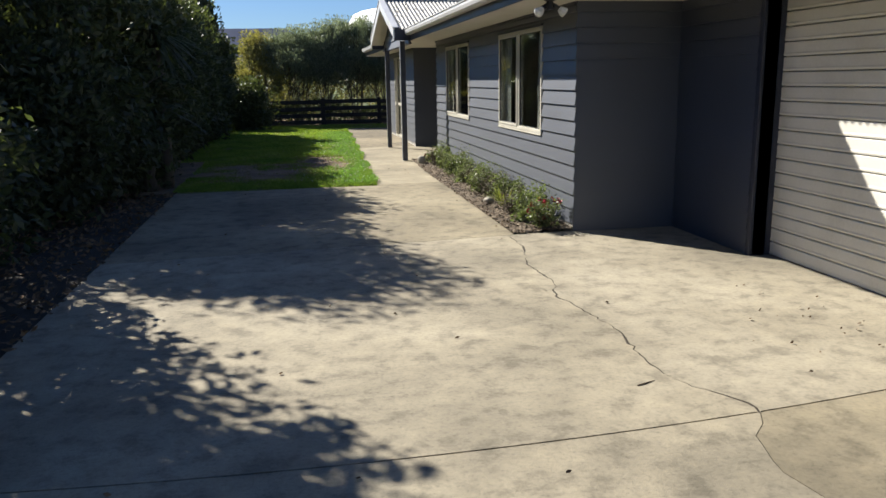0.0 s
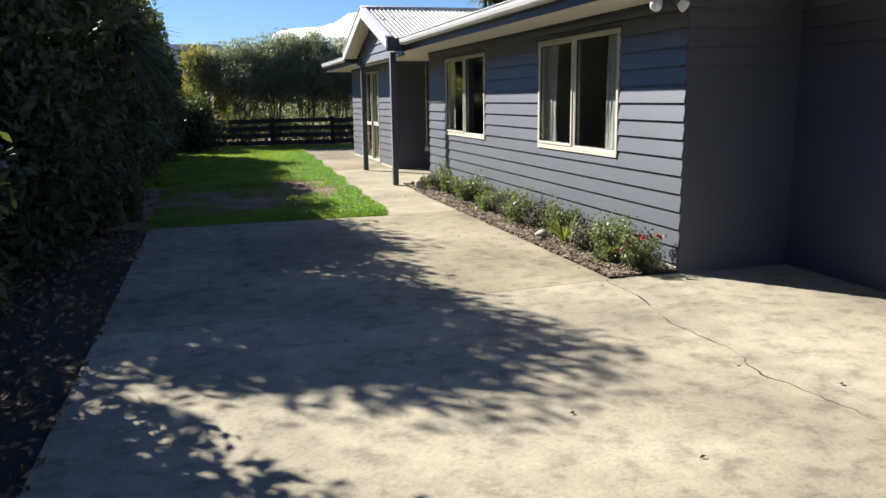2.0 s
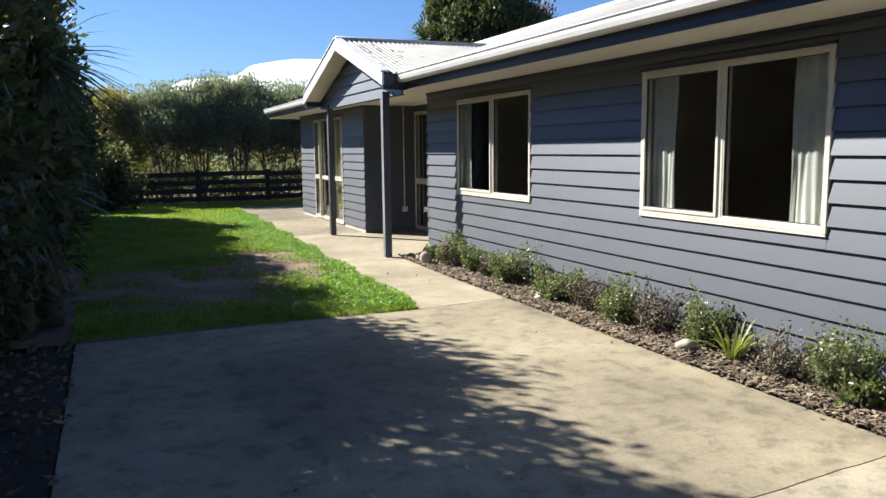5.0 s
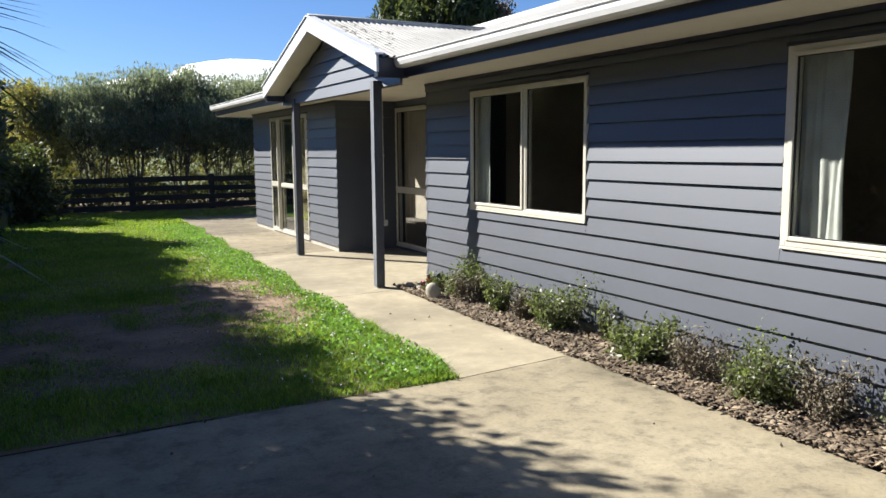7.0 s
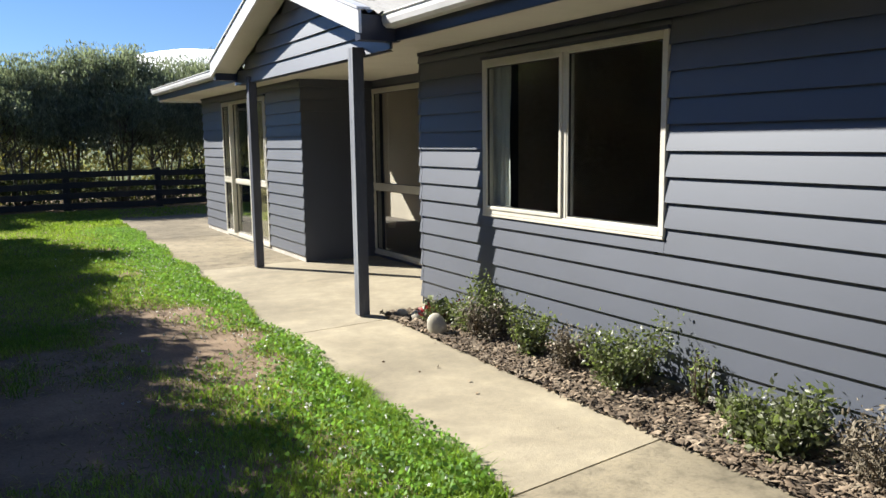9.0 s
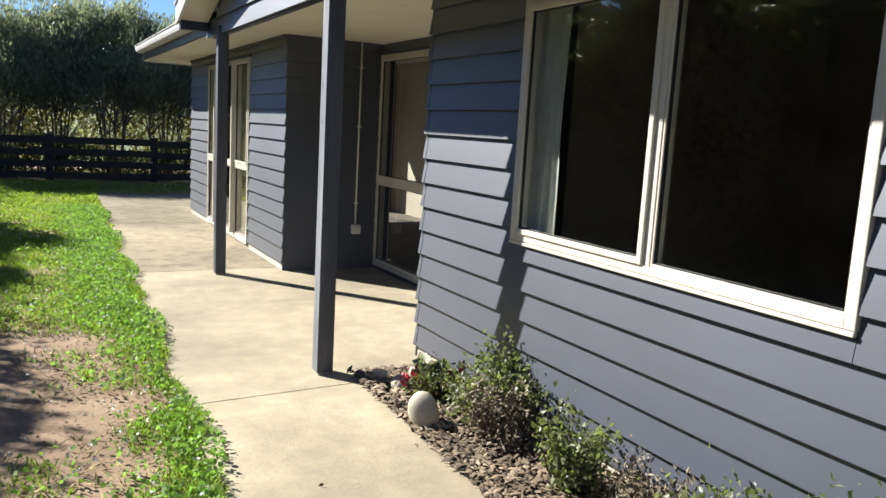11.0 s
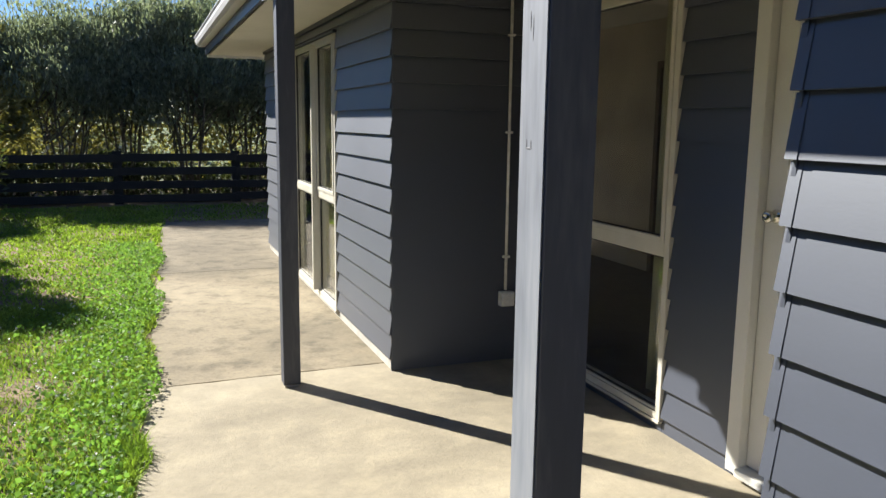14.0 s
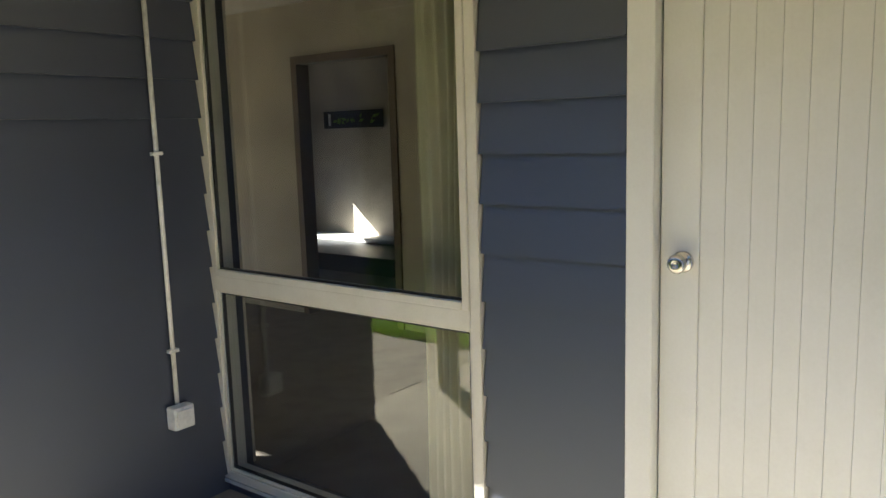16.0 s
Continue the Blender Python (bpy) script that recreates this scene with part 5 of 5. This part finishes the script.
def turf():
    rng = np.random.default_rng(21)
    spots = []
    for x0, x1, y0, y1, n in ((-1.7, 1.44, 12.02, 16.5, 86000), (0.9, 1.50, 12.02, 20, 30000), (-2.2, 1.5, 16.5, 21, 52000), (-2.2, 1.7, 21, 28.5, 34000), (1.5, 6.5, 26.2, 28.5, 5000)):
        p = np.stack([rng.uniform(x0, x1, n), rng.uniform(y0, y1, n)], 1)
        edge = np.where(p[:, 1] < 26.2, lawn_edge(p[:, 1]) + 0.05 * np.sin(p[:, 1] * 3.1) * np.sin(p[:, 1] * 7.7) + 0.005, 99)
        p = p[(p[:, 0] < edge)]
        keep = np.array([bare(a, b) < rng.uniform(-0.2, 0.85) for a, b in p])
        spots.append(p[keep])
    p = np.concatenate(spots)
    n = len(p)
    tuft = np.array([noise.noise((a * 3, b * 3, 5)) for a, b in p])
    h = (0.026 + 0.026 * rng.random(n) + 0.022 * tuft)[:, None]
    near_edge = np.clip(1 - np.abs(p[:, 0] - lawn_edge(p[:, 1])) / 0.3, 0, 1)[:, None]
    h = np.maximum(0.02, h * (1 + 0.5 * near_edge))
    a = rng.uniform(0, 6.283, n)
    lean = rng.normal(0, 0.45, (n, 2)) * h
    w = 0.0022 + 0.0022 * rng.random(n)
    w = np.where(p[:, 1] > 20, w * 2.6, w)[:, None]
    side = np.stack([np.cos(a), np.sin(a)], 1) * w
    z0 = np.array([[gz(q) - 0.01] for q in p[:, 1]])
    b0, b1 = np.concatenate([p - side, z0], 1), np.concatenate([p + side, z0], 1)
    mid0, mid1 = np.concatenate([p - side * 0.8 + lean * 0.4, z0 + h * 0.65], 1), np.concatenate([p + side * 0.8 + lean * 0.4, z0 + h * 0.65], 1)
    tip = np.concatenate([p + lean * 1.2, z0 + h], 1)
    v = np.stack([b0, b1, mid1, mid0, tip], 1).reshape(-1, 3)
    i = np.arange(n)[:, None] * 5
    fc = np.concatenate([i + [0, 1, 2], i + [0, 2, 3], i + [3, 2, 4]], 0)
    tagged(leaf_object("lawn_grass", v, fc, BLADE), "bright green rough lawn grass, patchy beside the path", "grass", kind="stuff")
    # thin dry yellow blades over the worn earth
    n = 16000
    q = np.stack([rng.uniform(-1.5, 1.25, n), rng.uniform(13.0, 17.3, n)], 1)
    q = q[[0.1 < bare(a, b) < rng.uniform(0.5, 1.3) for a, b in q]]
    c = np.concatenate([q, 0.004 + 0.012 * rng.random((len(q), 1))], 1)
    v, fc = leaves(rng, c, 0.045, 0.0045, 0.0, np.tile(np.array([0.0, 0.0, 0.12]), (len(q), 1)))
    v[:, 2] = np.clip(v[:, 2], 0.0, 0.04)
    tagged(leaf_object("dry_grass", v, fc, STRAW), "thin yellowed grass on the worn earth", "grass", kind="stuff")
    # broad clover leaves, thickest along the path
    n = 15000
    y = rng.uniform(12.1, 24, n)
    x = lawn_edge(y) + 0.015 + 0.07 * np.sin(y * 3.1) - np.abs(rng.normal(0, 0.38, n))
    c = np.stack([x, y, 0.02 + 0.045 * rng.random(n) + np.array([gz(q) for q in y])], 1)
    c = c[[bare(q[0], q[1]) < rng.uniform(0.2, 1.1) for q in c]]
    m = len(c)
    out = np.tile(np.array([0, 0, 0.25]), (m, 1))
    v, fc = leaves(rng, c, 0.026, 0.022, 0.0, out)
    tagged(leaf_object("clover", v, fc, CLOVER), "clover and broad weeds along the lawn edge", "weeds", kind="stuff")
    n = 420
    y = rng.uniform(12.1, 21, n)
    c = np.stack([lawn_edge(y) - 0.04 - np.abs(rng.normal(0, 0.5, n)), y, 0.055 + 0.02 * rng.random(n) + np.array([gz(q) for q in y])], 1)
    c = np.repeat(c, 5, 0) + rng.normal(size=(n * 5, 3)) * 0.004
    v, fc = leaves(rng, c, 0.014, 0.010)
    tagged(leaf_object("clover_flowers", v, fc, PALEPETAL), "tiny white clover flowers in the lawn", "flowers", kind="stuff")


turf()


def clods():
    """Crumbs of dry earth on the worn patch of lawn."""
    rng = np.random.default_rng(77)
    p = np.stack([rng.uniform(-1.4, 1.3, 5200), rng.uniform(13.2, 17.2, 5200)], 1)
    p = p[[bare(a, b) > 0.35 for a, b in p]]
    n = len(p)
    r = (0.003 + 0.011 * rng.random(n) ** 4)[:, None]
    a = rng.uniform(0, 6.283, n)
    u, w = np.stack([np.cos(a), np.sin(a)], 1) * r, np.stack([-np.sin(a), np.cos(a)], 1) * r * 0.8
    z = np.full((n, 1), -0.003)
    v = np.stack([np.concatenate([p + k, z + q * r], 1) for k, q in ((u, 0), (w, 0), (-u, 0), (-w, 0), (u * 0.2, 0.5))], 1).reshape(-1, 3)
    i = np.arange(n)[:, None] * 5
    fc = np.concatenate([i + k for k in ([0, 1, 4], [1, 2, 4], [2, 3, 4], [3, 0, 4])], 0)
    tagged(leaf_object("earth_clods", v, fc, DIRT), "crumbs of dry brown earth on the worn lawn", "soil", kind="stuff")


clods()


# ---- litter on the concrete and the bed ----
def litter():
    rng = np.random.default_rng(31)
    c = []
    for k in range(34):
        c.append((rng.uniform(2.6, 3.6), rng.uniform(3.6, 5.6), 0.012))
    for k in range(60):
        c.append((rng.uniform(-1.5, 2.2), rng.uniform(2.5, 15), 0.008))
    c = np.array(c)
    lift = np.repeat([gz(q) for q in c[:, 1]], 4)
    v, fc = leaves(rng, c, 0.030, 0.016, 0, np.tile(np.array([1.4, 0.6, 0.0]), (len(c), 1)))
    v[:, 2] = np.clip(v[:, 2], 0.002, 0.02) + lift
    tagged(leaf_object("fallen_leaves", v, fc, LITTER), "a few dry fallen leaves on the drive", "leaves", kind="stuff")
    n = 9000
    c = np.stack([rng.uniform(-4.6, -1.62, n), rng.uniform(-3, 12, n), rng.uniform(-0.01, 0.03, n)], 1)
    v, fc = leaves(rng, c, 0.06, 0.03, 0, np.tile(np.array([0.8, 0.8, 0.0]), (n, 1)))
    tagged(leaf_object("leaf_litter", v, fc, LITTER), "dead leaves covering the shaded bed", "leaves", kind="stuff")
    v, fc = tube([(1.711, 3.995, 0.003), (1.76, 4.012, 0.004), (1.822, 4.039, 0.003)], [0.003, 0.0035, 0.002], 6)
    tagged(piece("twig", v, fc, TWIG), "short dry twig on the concrete", "twig")


litter()


# ---- distance ----
def far_house():
    hs = thing("far_house", "far house with a navy roof behind the hedge", "house", at=(-4.2, 50, 0))
    slab("wall", -5, -3, -0.1, 5, 3, 2.9, YELLOWWALL, hs)
    v, fc = prism([(-5.6, 0), (5.6, 0), (4.0, 1.8), (-4.0, 1.8)], -3.6, 3.6)
    v = [(p[0], p[2] if p[1] == 0 else 0.02 * p[2], 2.85 + p[1]) for p in v]
    piece("roof", v, fc, NAVYROOF, hs)


far_house()


def cloud(az, dist, z, wide, tall, seed):
    """A bank of cloud: lumpy billows far beyond the hedge."""
    rng = np.random.default_rng(seed)
    bm = bmesh.new()
    for k in range(16):
        u = rng.uniform(-1, 1)
        r = tall * rng.uniform(0.55, 1.0) * (1 - 0.55 * abs(u))
        m = Matrix.LocRotScale((u * wide, rng.uniform(-20, 20), rng.uniform(-0.1, 0.2) * tall), None, (r * 2.6, r * 1.5, r))
        bmesh.ops.create_icosphere(bm, subdivisions=3, radius=1, matrix=m)
    for v_ in bm.verts:
        v_.co += v_.normal * 3.0 * noise.noise(v_.co * 0.06)
    ob = tagged(part("cloud", bm, CLOUD, smooth=True), "white bank of cloud low in the sky", "cloud", kind="structure")
    a = radians(az)
    ob.location, ob.rotation_euler = (dist * math.sin(a), dist * math.cos(a), z), (0, 0, -a)


cloud(13.5, 700, 44, 110, 29, 1)
cloud(-6, 760, 22, 150, 24, 2)
